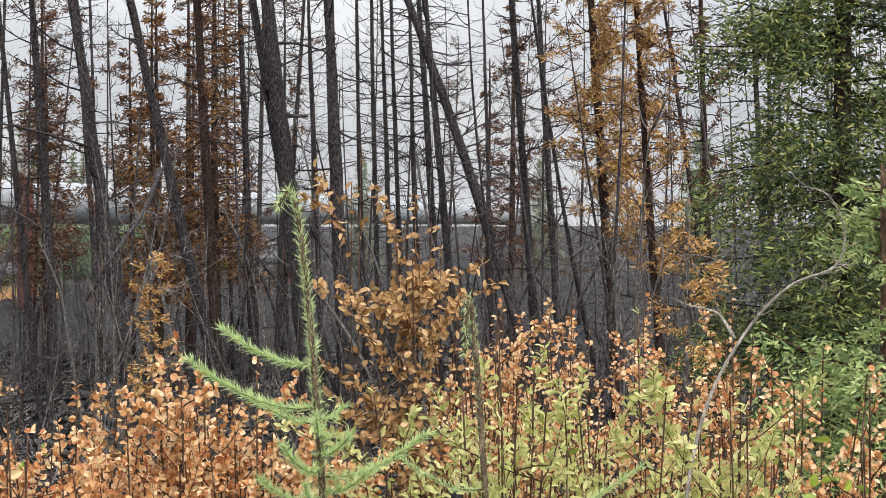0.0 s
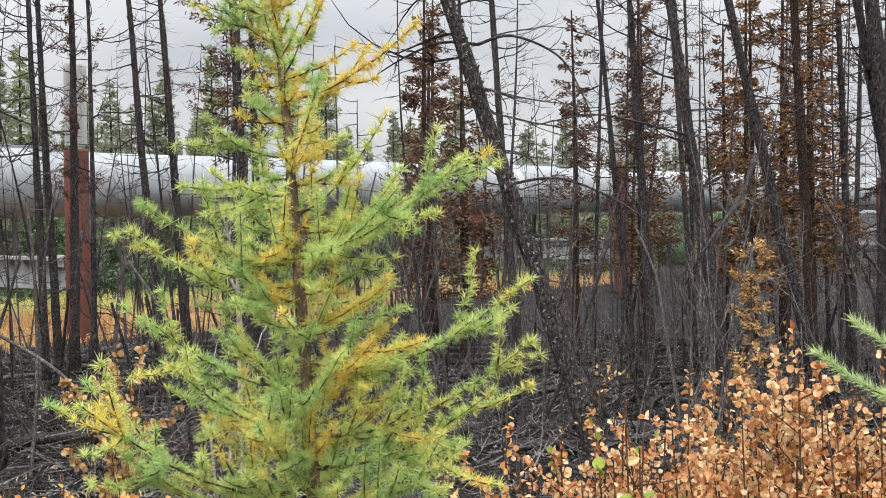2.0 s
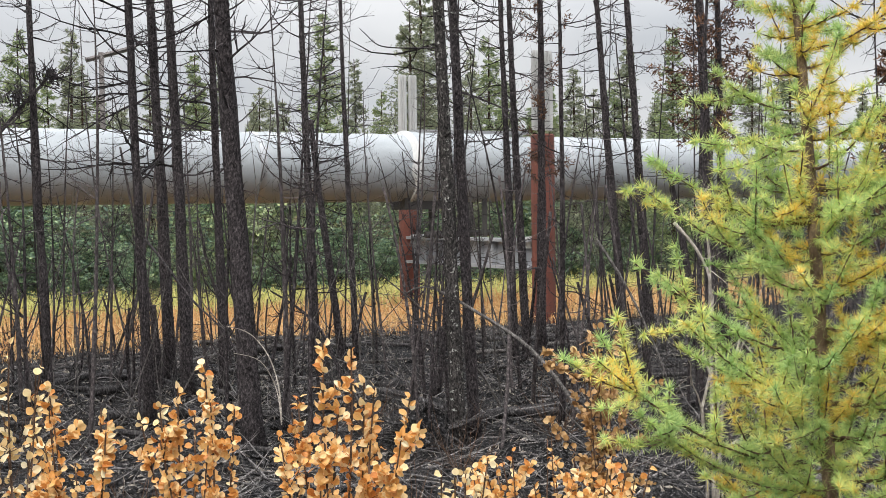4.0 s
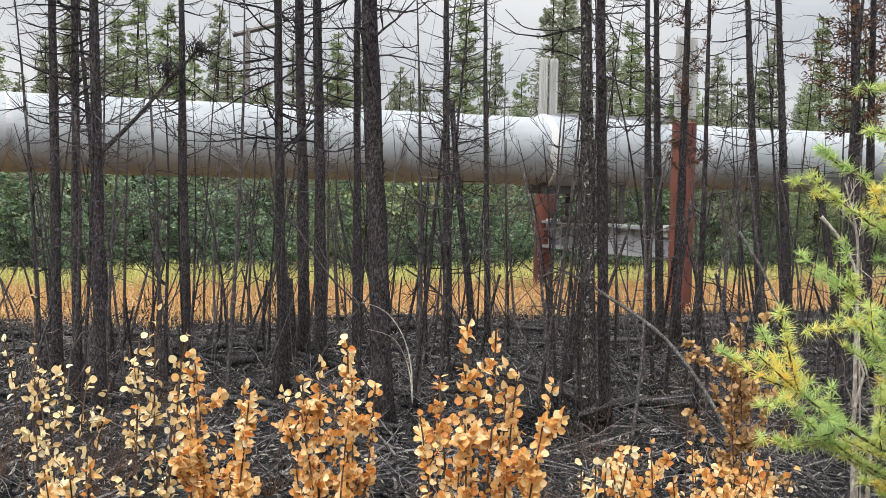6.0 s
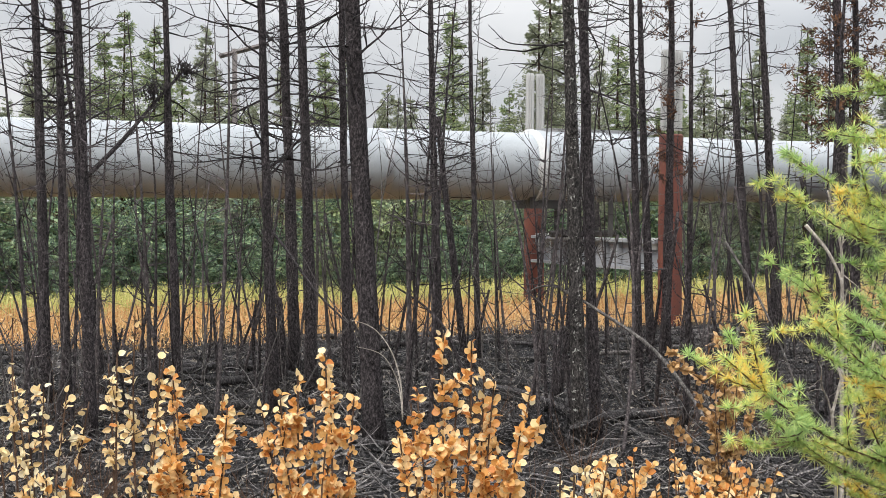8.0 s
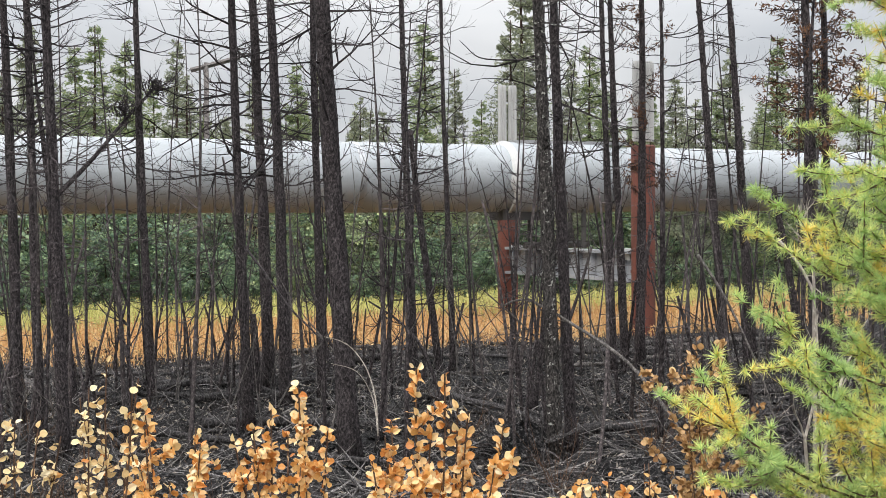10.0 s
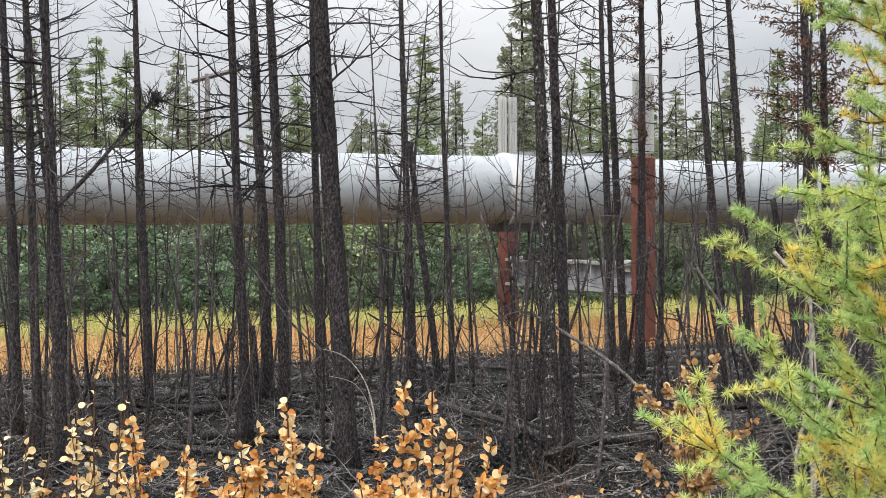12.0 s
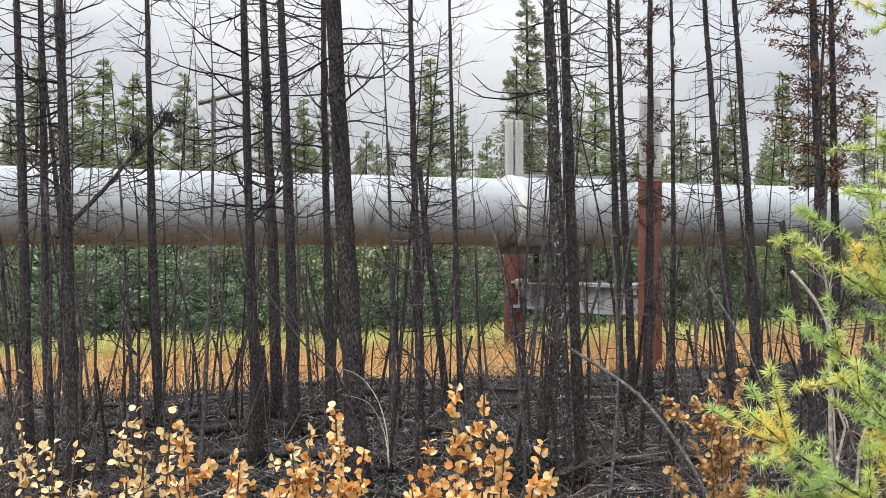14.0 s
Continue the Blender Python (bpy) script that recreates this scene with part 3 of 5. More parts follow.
# the big burnt trunks that stand between the road bank and the pipe
burnt_tree(-4.58, 14.89, -0.025, -0.008, 0.061, seed=1, h=9, n=60)
burnt_tree(-4.09, 13.99, -0.024, -0.007, 0.051, seed=2, h=9, n=60)
burnt_tree(-3.61, 13.09, -0.024, -0.007, 0.062, seed=3, h=9.5, n=70)
burnt_tree(-4.28, 16.02, -0.093, -0.026, 0.055, seed=4, h=5, n=25)
burnt_tree(-3.63, 17.19, -0.033, -0.007, 0.062, seed=5, h=8, n=60, label='slender burnt spruce with a dark clump of scorched twigs')
burnt_tree(-2.06, 14.73, -0.037, -0.005, 0.061, seed=6, h=9.5, n=80, reach=1.2)
burnt_tree(-2.22, 17.73, -0.029, -0.004, 0.081, seed=7, h=9.5, n=80, reach=1.1)
burnt_tree(-1.89, 16.76, -0.029, -0.003, 0.077, seed=8, h=9.5, n=80, reach=1.1)
burnt_tree(-1.47, 17.00, -0.015, -0.001, 0.060, seed=9, h=9, n=60)
burnt_tree(-0.87, 13.23, -0.053, -0.004, 0.104, seed=10, h=11, n=85, reach=1.15, low=2.6, label='thick fire-blackened spruce trunk with flaking bark')
burnt_tree(-0.41, 20.56, -0.025, -0.000, 0.068, seed=11, h=9, n=70, reach=1.2, low=1.8)
burnt_tree(0.19, 20.06, -0.029, 0.000, 0.050, seed=12, h=8.5, n=60, reach=1.1, low=1.8)
burnt_tree(0.00, 19.56, -0.118, -0.001, 0.057, seed=13, h=3.6, n=12, snapped=True)
burnt_tree(1.08, 12.91, -0.036, 0.003, 0.072, seed=14, h=10, n=60, low=2.8, mat=LICHEN_BARK, label='twin burnt spruce trunk with curled flaking bark')
burnt_tree(1.27, 13.29, -0.042, 0.004, 0.061, seed=15, h=9.5, n=50, low=2.6)
burnt_tree(2.51, 19.89, -0.025, 0.003, 0.062, seed=16, h=9, n=60)
burnt_tree(2.77, 20.46, -0.039, 0.005, 0.068, seed=17, h=9, n=60)
burnt_tree(3.03, 20.83, 0.012, -0.002, 0.078, seed=18, h=9, n=80, foliage=BROWN_NEEDLE, amount=0.6, reach=0.75)
burnt_tree(3.93, 18.63, -0.077, 0.016, 0.067, seed=19, h=8.5, n=40, low=2.4)
burnt_tree(4.80, 21.00, -0.064, 0.014, 0.080, seed=20, h=9, n=40, low=2.2)
burnt_tree(4.52, 16.43, -0.025, 0.007, 0.077, seed=21, h=9, n=90, foliage=BROWN_NEEDLE, amount=0.9, reach=0.7, low=2.4)
burnt_tree(4.83, 16.96, -0.019, 0.006, 0.062, seed=22, h=9, n=90, foliage=BROWN_NEEDLE, amount=0.9, reach=0.7, low=2.4)
burnt_tree(4.83, 17.90, -0.159, 0.041, 0.058, seed=23, h=2.75, n=4, snapped=True, label='short charred snag snapped off at pipe height')
burnt_tree(-2.31, 17.31, -0.059, -0.008, 0.065, seed=24, h=1.15, n=1, snapped=True, reach=0.2, name='burnt_stump', label='jagged charred stump of a snapped spruce', group='burnt stumps')
burnt_tree(5.80, 9.81, -0.283, 0.103, 0.088, seed=25, h=8.5, n=26, reach=1.3, low=2.4, mat=LICHEN_BARK, bend=0.02, label='leaning charred trunk with pale flaking lichen bark')
burnt_tree(7.68, 15.19, -0.065, 0.031, 0.060, seed=26, h=9, n=55)
burnt_tree(9.95, 16.22, -0.080, 0.047, 0.051, seed=27, h=9, n=60)
burnt_tree(9.89, 15.67, -0.045, 0.028, 0.069, seed=28, h=9, n=60)
burnt_tree(8.75, 12.23, -0.116, 0.077, 0.087, seed=29, h=9.5, n=30, reach=1.1)
burnt_tree(10.45, 12.83, -0.179, 0.132, 0.079, seed=30, h=9, n=45)
burnt_tree(11.61, 14.45, -0.040, 0.032, 0.084, seed=31, h=10, n=110, reach=1.2, low=2.2, foliage=RUST_NEEDLE, amount=0.55, mat=CHAR_RED, label='scorched spruce with rust-brown needles still hanging')
burnt_tree(12.93, 15.31, -0.026, 0.021, 0.066, seed=32, h=9, n=60)
burnt_tree(9.58, 10.27, -0.083, 0.073, 0.110, seed=33, h=9.5, n=20, reach=0.9, low=2.6, label='thick blackened leaning trunk with a broken side stub')
burnt_tree(9.85, 10.43, -0.122, 0.106, 0.065, seed=34, h=9, n=20, low=2.5)
burnt_tree(10.21, 10.50, -0.026, 0.025, 0.085, seed=35, h=9.5, n=40, reach=1.2, low=2)
burnt_tree(12.99, 13.92, -0.019, 0.017, 0.047, seed=36, h=8.5, n=55)
burnt_tree(14.14, 14.20, -0.019, 0.018, 0.050, seed=37, h=8.5, n=55)
burnt_tree(12.88, 12.64, -0.019, 0.019, 0.045, seed=38, h=8.5, n=55)
burnt_tree(15.13, 14.63, -0.019, 0.019, 0.052, seed=39, h=8.5, n=55)
burnt_tree(13.81, 13.11, -0.019, 0.019, 0.047, seed=40, h=8.5, n=55)
burnt_tree(14.70, 13.63, -0.018, 0.020, 0.050, seed=41, h=8.5, n=55)
burnt_tree(12.30, 9.40, -0.26, 0.27, 0.080, seed=42, h=8.5, n=40, reach=1.0, bend=-0.2)
burnt_tree(12.61, 11.31, -0.035, 0.038, 0.056, seed=43, h=9, n=55)
burnt_tree(12.40, 10.79, -0.056, 0.061, 0.058, seed=44, h=8.5, n=50)
burnt_tree(13.79, 10.69, -0.042, 0.052, 0.065, seed=45, h=9, n=55)
burnt_tree(14.69, 10.33, -0.096, 0.125, 0.037, seed=46, h=8, n=35, bend=0.12)
burnt_tree(13.16, 9.02, -0.038, 0.053, 0.066, seed=47, h=9.5, n=190, reach=0.55, low=1.8, foliage=GOLD_NEEDLE, amount=0.92, dens=1.5, mat=CHAR_RED, name='dead_larch', label='dead larch with golden-orange withered needles', group='dead larches')
burnt_tree(12.63, 8.02, -0.037, 0.055, 0.050, seed=48, h=9, n=180, reach=0.55, low=1.8, foliage=GOLD_NEEDLE, amount=0.92, dens=1.5, mat=CHAR_RED, name='dead_larch', label='dead larch with golden-orange withered needles', group='dead larches')
burnt_tree(13.82, 8.00, -0.079, 0.123, 0.036, seed=49, h=8, n=50)
burnt_tree(12.90, 7.57, -0.018, 0.029, 0.044, seed=50, h=9, n=110, reach=1.1, low=1.6, foliage=BROWN_NEEDLE, amount=0.7, mat=CHAR_RED)
burnt_tree(15.83, 8.50, -0.025, 0.044, 0.052, seed=51, h=9, n=80)
conifer(8.20, 19.35, 5.4, 1.00, 301, BROWN_NEEDLE, CHAR_RED, "scorched spruce with thin brown needles", 110, "scorched_spruce", "scorched spruces", 0.25, 0.1, 0.085, sparse=0.68)
conifer(11.65, 21.01, 5.9, 0.80, 302, BROWN_NEEDLE, CHAR_RED, "scorched spruce with thin brown needles", 110, "scorched_spruce", "scorched spruces", 0.25, 0.1, 0.085, sparse=0.68)
conifer(11.59, 18.73, 6.2, 0.80, 303, BROWN_NEEDLE, CHAR_RED, "scorched spruce with thin brown needles", 110, "scorched_spruce", "scorched spruces", 0.25, 0.1, 0.085, sparse=0.68)
conifer(13.26, 18.83, 5.5, 0.80, 304, BROWN_NEEDLE, CHAR_RED, "scorched spruce with thin brown needles", 110, "scorched_spruce", "scorched spruces", 0.25, 0.1, 0.085, sparse=0.68)
conifer(12.45, 16.96, 5.9, 0.75, 305, RUST_NEEDLE, CHAR_RED, "scorched spruce with thin rust-coloured needles", 110, "scorched_spruce", "scorched spruces", 0.25, 0.1, 0.085, sparse=0.68)
conifer(14.62, 19.07, 7.1, 0.90, 306, BROWN_NEEDLE, CHAR_RED, "scorched spruce with thin brown needles", 110, "scorched_spruce", "scorched spruces", 0.25, 0.1, 0.085, sparse=0.68)
conifer(12.48, 15.67, 6.6, 0.90, 307, RUST_NEEDLE, CHAR_RED, "scorched spruce with thin rust-coloured needles", 110, "scorched_spruce", "scorched spruces", 0.25, 0.1, 0.085, sparse=0.68)
conifer(13.05, 16.34, 6.8, 0.90, 308, RUST_NEEDLE, CHAR_RED, "scorched spruce with thin rust-coloured needles", 110, "scorched_spruce", "scorched spruces", 0.25, 0.1, 0.085, sparse=0.68)
conifer(11.73, 16.09, 5.6, 0.80, 309, RUST_NEEDLE, CHAR_RED, "scorched spruce with thin rust-coloured needles", 110, "scorched_spruce", "scorched spruces", 0.25, 0.1, 0.085, sparse=0.68)
conifer(19.85, 16.69, 5.5, 0.50, 310, BROWN_NEEDLE, CHAR_RED, "scorched spruce with thin brown needles", 110, "scorched_spruce", "scorched spruces", 0.25, 0.1, 0.085, sparse=0.68)
conifer(18.59, 15.08, 6.5, 0.60, 311, BROWN_NEEDLE, CHAR_RED, "scorched spruce with thin brown needles", 110, "scorched_spruce", "scorched spruces", 0.25, 0.1, 0.085, sparse=0.68)
conifer(12.59, 20.31, 5.6, 0.80, 312, BROWN_NEEDLE, CHAR_RED, "scorched spruce with thin brown needles", 110, "scorched_spruce", "scorched spruces", 0.25, 0.1, 0.085, sparse=0.68)
conifer(9.03, 21.19, 6.0, 0.80, 313, BROWN_NEEDLE, CHAR_RED, "scorched spruce with thin brown needles", 110, "scorched_spruce", "scorched spruces", 0.25, 0.1, 0.085, sparse=0.68)
conifer(9.07, 20.08, 4.6, 0.90, 314, BROWN_NEEDLE, CHAR_RED, "scorched spruce with thin brown needles", 110, "scorched_spruce", "scorched spruces", 0.25, 0.1, 0.085, sparse=0.68)
conifer(7.75, 18.47, 6.0, 0.60, 315, BROWN_NEEDLE, CHAR_RED, "scorched spruce with thin brown needles", 110, "scorched_spruce", "scorched spruces", 0.25, 0.1, 0.085, sparse=0.68)


def sapling_field():
    """Thin burnt stems, many of them dead short poles, between the trunks."""
    rng = random.Random(77)
    made = []
    for k in range(10):
        made.append(burnt_tree(0, 0, rng.uniform(-0.1, 0.1), rng.uniform(-0.1, 0.1), rng.uniform(0.014, 0.03), rng.uniform(3.2, 6.2), 26, 0.55, 1.2, 500 + k,
                               rng.uniform(-0.15, 0.15), ASHY if k % 2 else CHAR, name="burnt_sapling", label="thin fire-blackened sapling with sparse bare twigs", group="burnt saplings"))
    for k in range(8):
        made.append(burnt_tree(0, 0, rng.uniform(-0.3, 0.3), rng.uniform(-0.25, 0.25), rng.uniform(0.012, 0.028), rng.uniform(1.1, 2.6), 5, 0.4, 0.4, 540 + k,
                               rng.uniform(-0.2, 0.2), ASHY if k % 3 else CHAR, name="burnt_pole", label="short charred dead stem snapped at the top", group="burnt saplings", snapped=True))
    n_home = len(made)
    spots = []
    while len(spots) < 255:
        az, d = radians(rng.uniform(-23, 68)), rng.uniform(12.5, 25)
        if az > radians(20) and rng.random() < 0.55:
            d = rng.uniform(13, 38)
        x, y = d * math.sin(az), d * math.cos(az)
        s = Vector((x, y, 0)).dot(N)
        if s > 24.0 and az < radians(24):
            continue
        off = s - PIPE_MID.dot(N)
        if -4.2 < off < 3.2 or off > 14:
            continue
        spots.append((x, y))
    for i, (x, y) in enumerate(spots):
        src = made[i % n_home] if rng.random() < 0.8 else made[rng.randint(10, n_home - 1)]
        m = pose(x, y, gz(x, y) - 0.05, rng.uniform(-4, 4), rng.uniform(-5, 5), rng.uniform(0, 360))
        if i < n_home:
            made[i].matrix_basis = m
        else:
            copy_thing(src, m @ Matrix.Scale(rng.uniform(0.75, 1.25), 4))


sapling_field()


def forked_sapling(seed):
    """A burnt sapling whose crooked forks all turn upwards."""
    rng = random.Random(seed)
    root = thing("forked_sapling", 0, 0, 0, "crooked fire-blackened sapling with upturned bare forks", "tree", "forked saplings")
    h = rng.uniform(2.1, 3.6)
    stem, fork = Acc(), Acc()
    lean, ph = rng.uniform(-0.18, 0.18), rng.uniform(0, 6)
    pts = [Vector((lean * h * t ** 1.4 + 0.05 * math.sin(ph + 5 * t) * t, 0.05 * math.cos(ph + 4 * t) * t, h * t)) for t in (k / 14 for k in range(15))]
    stem.tube(pts, [0.021 * (1 - 0.82 * k / 14) + 0.002 for k in range(15)], 7)
    part("trunk", stem, CHAR, root, smooth=True)
    for k in range(rng.randint(9, 14)):
        i = rng.randint(4, 13)
        w = rng.uniform(0, 6.28)
        d = Vector((math.cos(w), math.sin(w), 0.35))
        q, line = pts[i].copy(), [pts[i].copy()]
        ln = rng.uniform(0.35, 1.05) * (1.15 - 0.5 * i / 14)
        for j in range(7):
            d = (d + Vector((0, 0, 0.3)) + unit(rng) * 0.28).normalized()
            q = q + d * (ln / 7)
            line.append(q.copy())
        r = 0.009 * (1 - 0.4 * i / 14)
        fork.tube(line, [r * (1 - 0.75 * j / 7) for j in range(8)], 4, False)
        for j in range(4):
            a = rng.randint(2, 6)
            twig(fork, line[a], (line[a + 1] - line[a]).normalized() + unit(rng) * 0.8, ln * rng.uniform(0.15, 0.4), r * 0.5, rng, 1, 0.3)
    tagged(part("branchwork", fork, CHAR, root), kind="stuff")
    return root


def forked_saplings():
    rng = random.Random(23)
    home = [forked_sapling(820 + k) for k in range(7)]
    i = 0
    while i < 46:
        az, d = radians(rng.uniform(-21, 24)), rng.uniform(13.5, 21.5)
        x, y = d * math.sin(az), d * math.cos(az)
        if Vector((x, y, 0)).dot(N) > 22.0:
            continue
        m = pose(x, y, gz(x, y) - 0.04, 0, 0, rng.uniform(0, 360))
        if i < 7:
            home[i].matrix_basis = m
        else:
            copy_thing(home[i % 7], m @ Matrix.Scale(rng.uniform(0.75, 1.15), 4))
        i += 1


forked_saplings()


def far_burnt_wood():
    """The burnt wood that goes on behind, on the side where the pipe runs away."""
    rng = random.Random(91)
    home = []
    for k in range(6):
        home.append(burnt_tree(0, 0, rng.uniform(-0.05, 0.05), rng.uniform(-0.05, 0.05), rng.uniform(0.03, 0.06), rng.uniform(7, 10), 60, 0.9, 1.2, 700 + k, rng.uniform(-0.05, 0.05),
                               foliage=BROWN_NEEDLE if k % 2 else None, amount=0.5, group="far burnt trees"))
    spots = []
    while len(spots) < 42:
        az, d = radians(rng.uniform(21, 70)), rng.uniform(19, 48)
        x, y = d * math.sin(az), d * math.cos(az)
        off = Vector((x, y, 0)).dot(N) - PIPE_MID.dot(N)
        if off > -4.5:
            continue
        spots.append((x, y))
    for i, (x, y) in enumerate(spots):
        m = pose(x, y, gz(x, y) - 0.05, rng.uniform(-3, 3), rng.uniform(-3, 3), rng.uniform(0, 360))
        if i < 6:
            home[i].matrix_basis = m
        else:
            copy_thing(home[i % 6], m @ Matrix.Scale(rng.uniform(0.8, 1.15), 4))


far_burnt_wood()


# ---- living wood behind the pipe ----
def green_wood():
    rng = random.Random(31)
    home = [conifer(0, 0, 7.5, (1.45, 1.15, 1.6, 1.3, 1.7)[k], 900 + k, SPRUCE_HAZED if k < 3 else POPLAR_LEAF, CHAR_RED, "living green spruce in the wood behind the pipeline", 120, "green_spruce", "green spruces", 0.03, 0.3, 0.095, sparse=0.92, step=0.6, more=1)
            for k in range(5)]
    used = 0

    def put(x, y, k):
        nonlocal used
        m = pose(x, y, gz(x, y) - 0.05, 0, 0, rng.uniform(0, 360)) @ Matrix.Scale(k, 4)
        if used < 5:
            home[used].matrix_basis = m
        else:
            copy_thing(home[rng.randint(0, 4)], m)
        used += 1
    # crowns that stand out over the pipe
    put(-12.76, 40.10, 0.89)
    put(-11.79, 39.35, 1.06)
    put(-11.92, 42.44, 0.90)
    put(-9.79, 38.86, 1.05)
    put(-9.40, 41.01, 1.02)
    put(-8.12, 42.30, 0.99)
    put(-7.24, 39.41, 0.82)
    put(-6.82, 43.54, 0.83)
    put(-6.20, 45.65, 0.88)
    put(-4.31, 41.85, 0.89)
    put(-3.88, 43.89, 0.90)
    put(-1.75, 43.03, 0.87)
    put(-0.40, 41.06, 1.04)
    put(0.49, 44.05, 0.89)
    put(2.20, 42.00, 1.24)
    put(2.61, 42.97, 1.32)
    put(3.91, 40.86, 0.88)
    put(4.83, 43.78, 1.02)
    put(6.97, 40.45, 0.98)
    put(7.91, 42.31, 0.88)
    put(9.12, 43.09, 0.96)
    put(10.07, 40.81, 0.97)
    put(11.52, 41.46, 0.93)
    put(12.33, 40.18, 0.85)
    put(8.77, 43.12, 0.80)
    put(16.77, 42.85, 0.75)
    put(19.49, 43.88, 0.91)
    put(22.71, 44.57, 0.87)
    put(23.81, 44.00, 0.79)
    put(26.63, 44.70, 0.84)
    put(28.60, 46.86, 0.81)
    put(48.96, 49.93, 0.93)
    put(55.14, 43.04, 0.96)
    put(51.16, 31.27, 0.95)
    put(14.64, 43.64, 0.99)
    put(8.01, 45.33, 0.81)
    for i in range(150):
        s, off = rng.uniform(-32, 80), rng.uniform(12, 34)
        p = along(s, off)
        put(p.x, p.y, rng.uniform(0.65, 1.02))


green_wood()


def alder(seed, leafmat):
    rng = random.Random(seed)
    root = thing("alder_shrub", 0, 0, 0, "leafy green alder shrub on the edge of the clearing", "shrub", "alder hedge")
    st, lf = Acc(), Acc()
    for i in range(9):
        w = rng.uniform(0, 6.28)
        d = Vector((math.cos(w) * 0.4, math.sin(w) * 0.4, 1))
        pts = twig(st, Vector((0, 0, 0)), d, rng.uniform(1.6, 2.7), 0.016, rng, 2, 0.25)
        # flat sprays of leaves with dark hollows between them
        for p in pts[1:]:
            for spray in range(2):
                w = rng.uniform(0, 6.28)
                out = Vector((math.cos(w), math.sin(w), -0.25))
                for j in range(26):
                    t = rng.random()
                    c = p + out * (0.5 * t) + Vector((rng.gauss(0, 0.1), rng.gauss(0, 0.1), rng.gauss(0, 0.035) - 0.12 * t * t))
                    lf.leaf(c, (out + unit(rng) * 0.6).normalized(), unit(rng) * 0.35 + Vector((0, 0, 1)), rng.uniform(0.08, 0.15), rng.uniform(0.05, 0.085))
    for spray in range(46):
        b = Vector((rng.gauss(0, 0.6), rng.gauss(0, 0.6), rng.uniform(0.12, 1.3)))
        w = rng.uniform(0, 6.28)
        out = Vector((math.cos(w), math.sin(w), -0.3))
        for j in range(20):
            c = b + out * (0.42 * rng.random()) + Vector((rng.gauss(0, 0.09), rng.gauss(0, 0.09), rng.gauss(0, 0.03)))
            lf.leaf(c, (out + unit(rng) * 0.6).normalized(), unit(rng) * 0.35 + Vector((0, 0, 1)), rng.uniform(0.08, 0.15), rng.uniform(0.05, 0.085))
    tagged(part("stemwork", st, CHAR_RED, root), kind="stuff")
    tagged(part("foliage", lf, leafmat, root), kind="stuff")
    return root


def hedge():
    rng = random.Random(13)
    home = [alder(50 + k, ALDER_HAZED if k < 4 else POPLAR_LEAF) for k in range(6)]
    i = 0
    for row, (off, step, size) in enumerate(((7.6, 1.3, 0.75), (9.0, 1.35, 1.05), (10.8, 1.5, 1.5))):
        s = -24.0
        while s < 62:
            p = along(s, off + rng.uniform(-0.5, 0.5))
            m = pose(p.x, p.y, gz(p.x, p.y) - 0.03, 0, 0, rng.uniform(0, 360)) @ Matrix.Scale(size * rng.uniform(0.8, 1.15), 4)
            if i < 6:
                home[i].matrix_basis = m
            else:
                copy_thing(home[rng.choice((0, 0, 1, 1, 2, 2, 3, 3, 4, 5))], m)
            i += 1
            s += step * rng.uniform(0.8, 1.2)


hedge()


# ---- undergrowth strip along the pipe ----
def strip(name, off0, off1, count, hgt, material, label, s0=-26, s1=28, leafsize=0.04):
    rng = random.Random(len(name))
    acc = Acc()
    for i in range(count):
        off = rng.uniform(off0, off1)
        s = rng.uniform(s0, s1)
        edge = off0 + (3.2 * min(max((s - 8) / 8, 0), 1) if off0 < 0 else 0)
        p = along(s, off)
        off += 0.7 * noise.noise(Vector((p.x * 0.5, p.y * 0.5, 2)))
        if off < edge:
            continue
        z = gz(p.x, p.y)
        h = hgt * rng.uniform(0.5, 1.2) * (0.75 + 0.5 * noise.noise(Vector((p.x * 0.8, p.y * 0.8, 7))))
        d = (Vector((0, 0, 1)) + unit(rng) * 0.3).normalized()
        b = Vector((p.x, p.y, z))
        acc.blade(b, d, h, 0.012, unit(rng))
        for j in range(3):
            c = b + d * h * rng.uniform(0.25, 1.0)
            acc.leaf(c, unit(rng), unit(rng) + Vector((0, 0, 1)), leafsize * rng.uniform(0.7, 1.5), leafsize * 0.6)
    tagged(new(name, acc.mesh(name, material)), label, "undergrowth", kind="stuff")


strip("brown_undergrowth", -3.8, 2.6, 30000, 0.44, GRASS_TAN, "orange-brown scorched grass and dwarf shrubs beside the pipe")
strip("yellow_undergrowth", 1.6, 7.8, 22000, 0.5, GRASS_YELLOW, "yellow-green grass and low shrubs under the pipe")


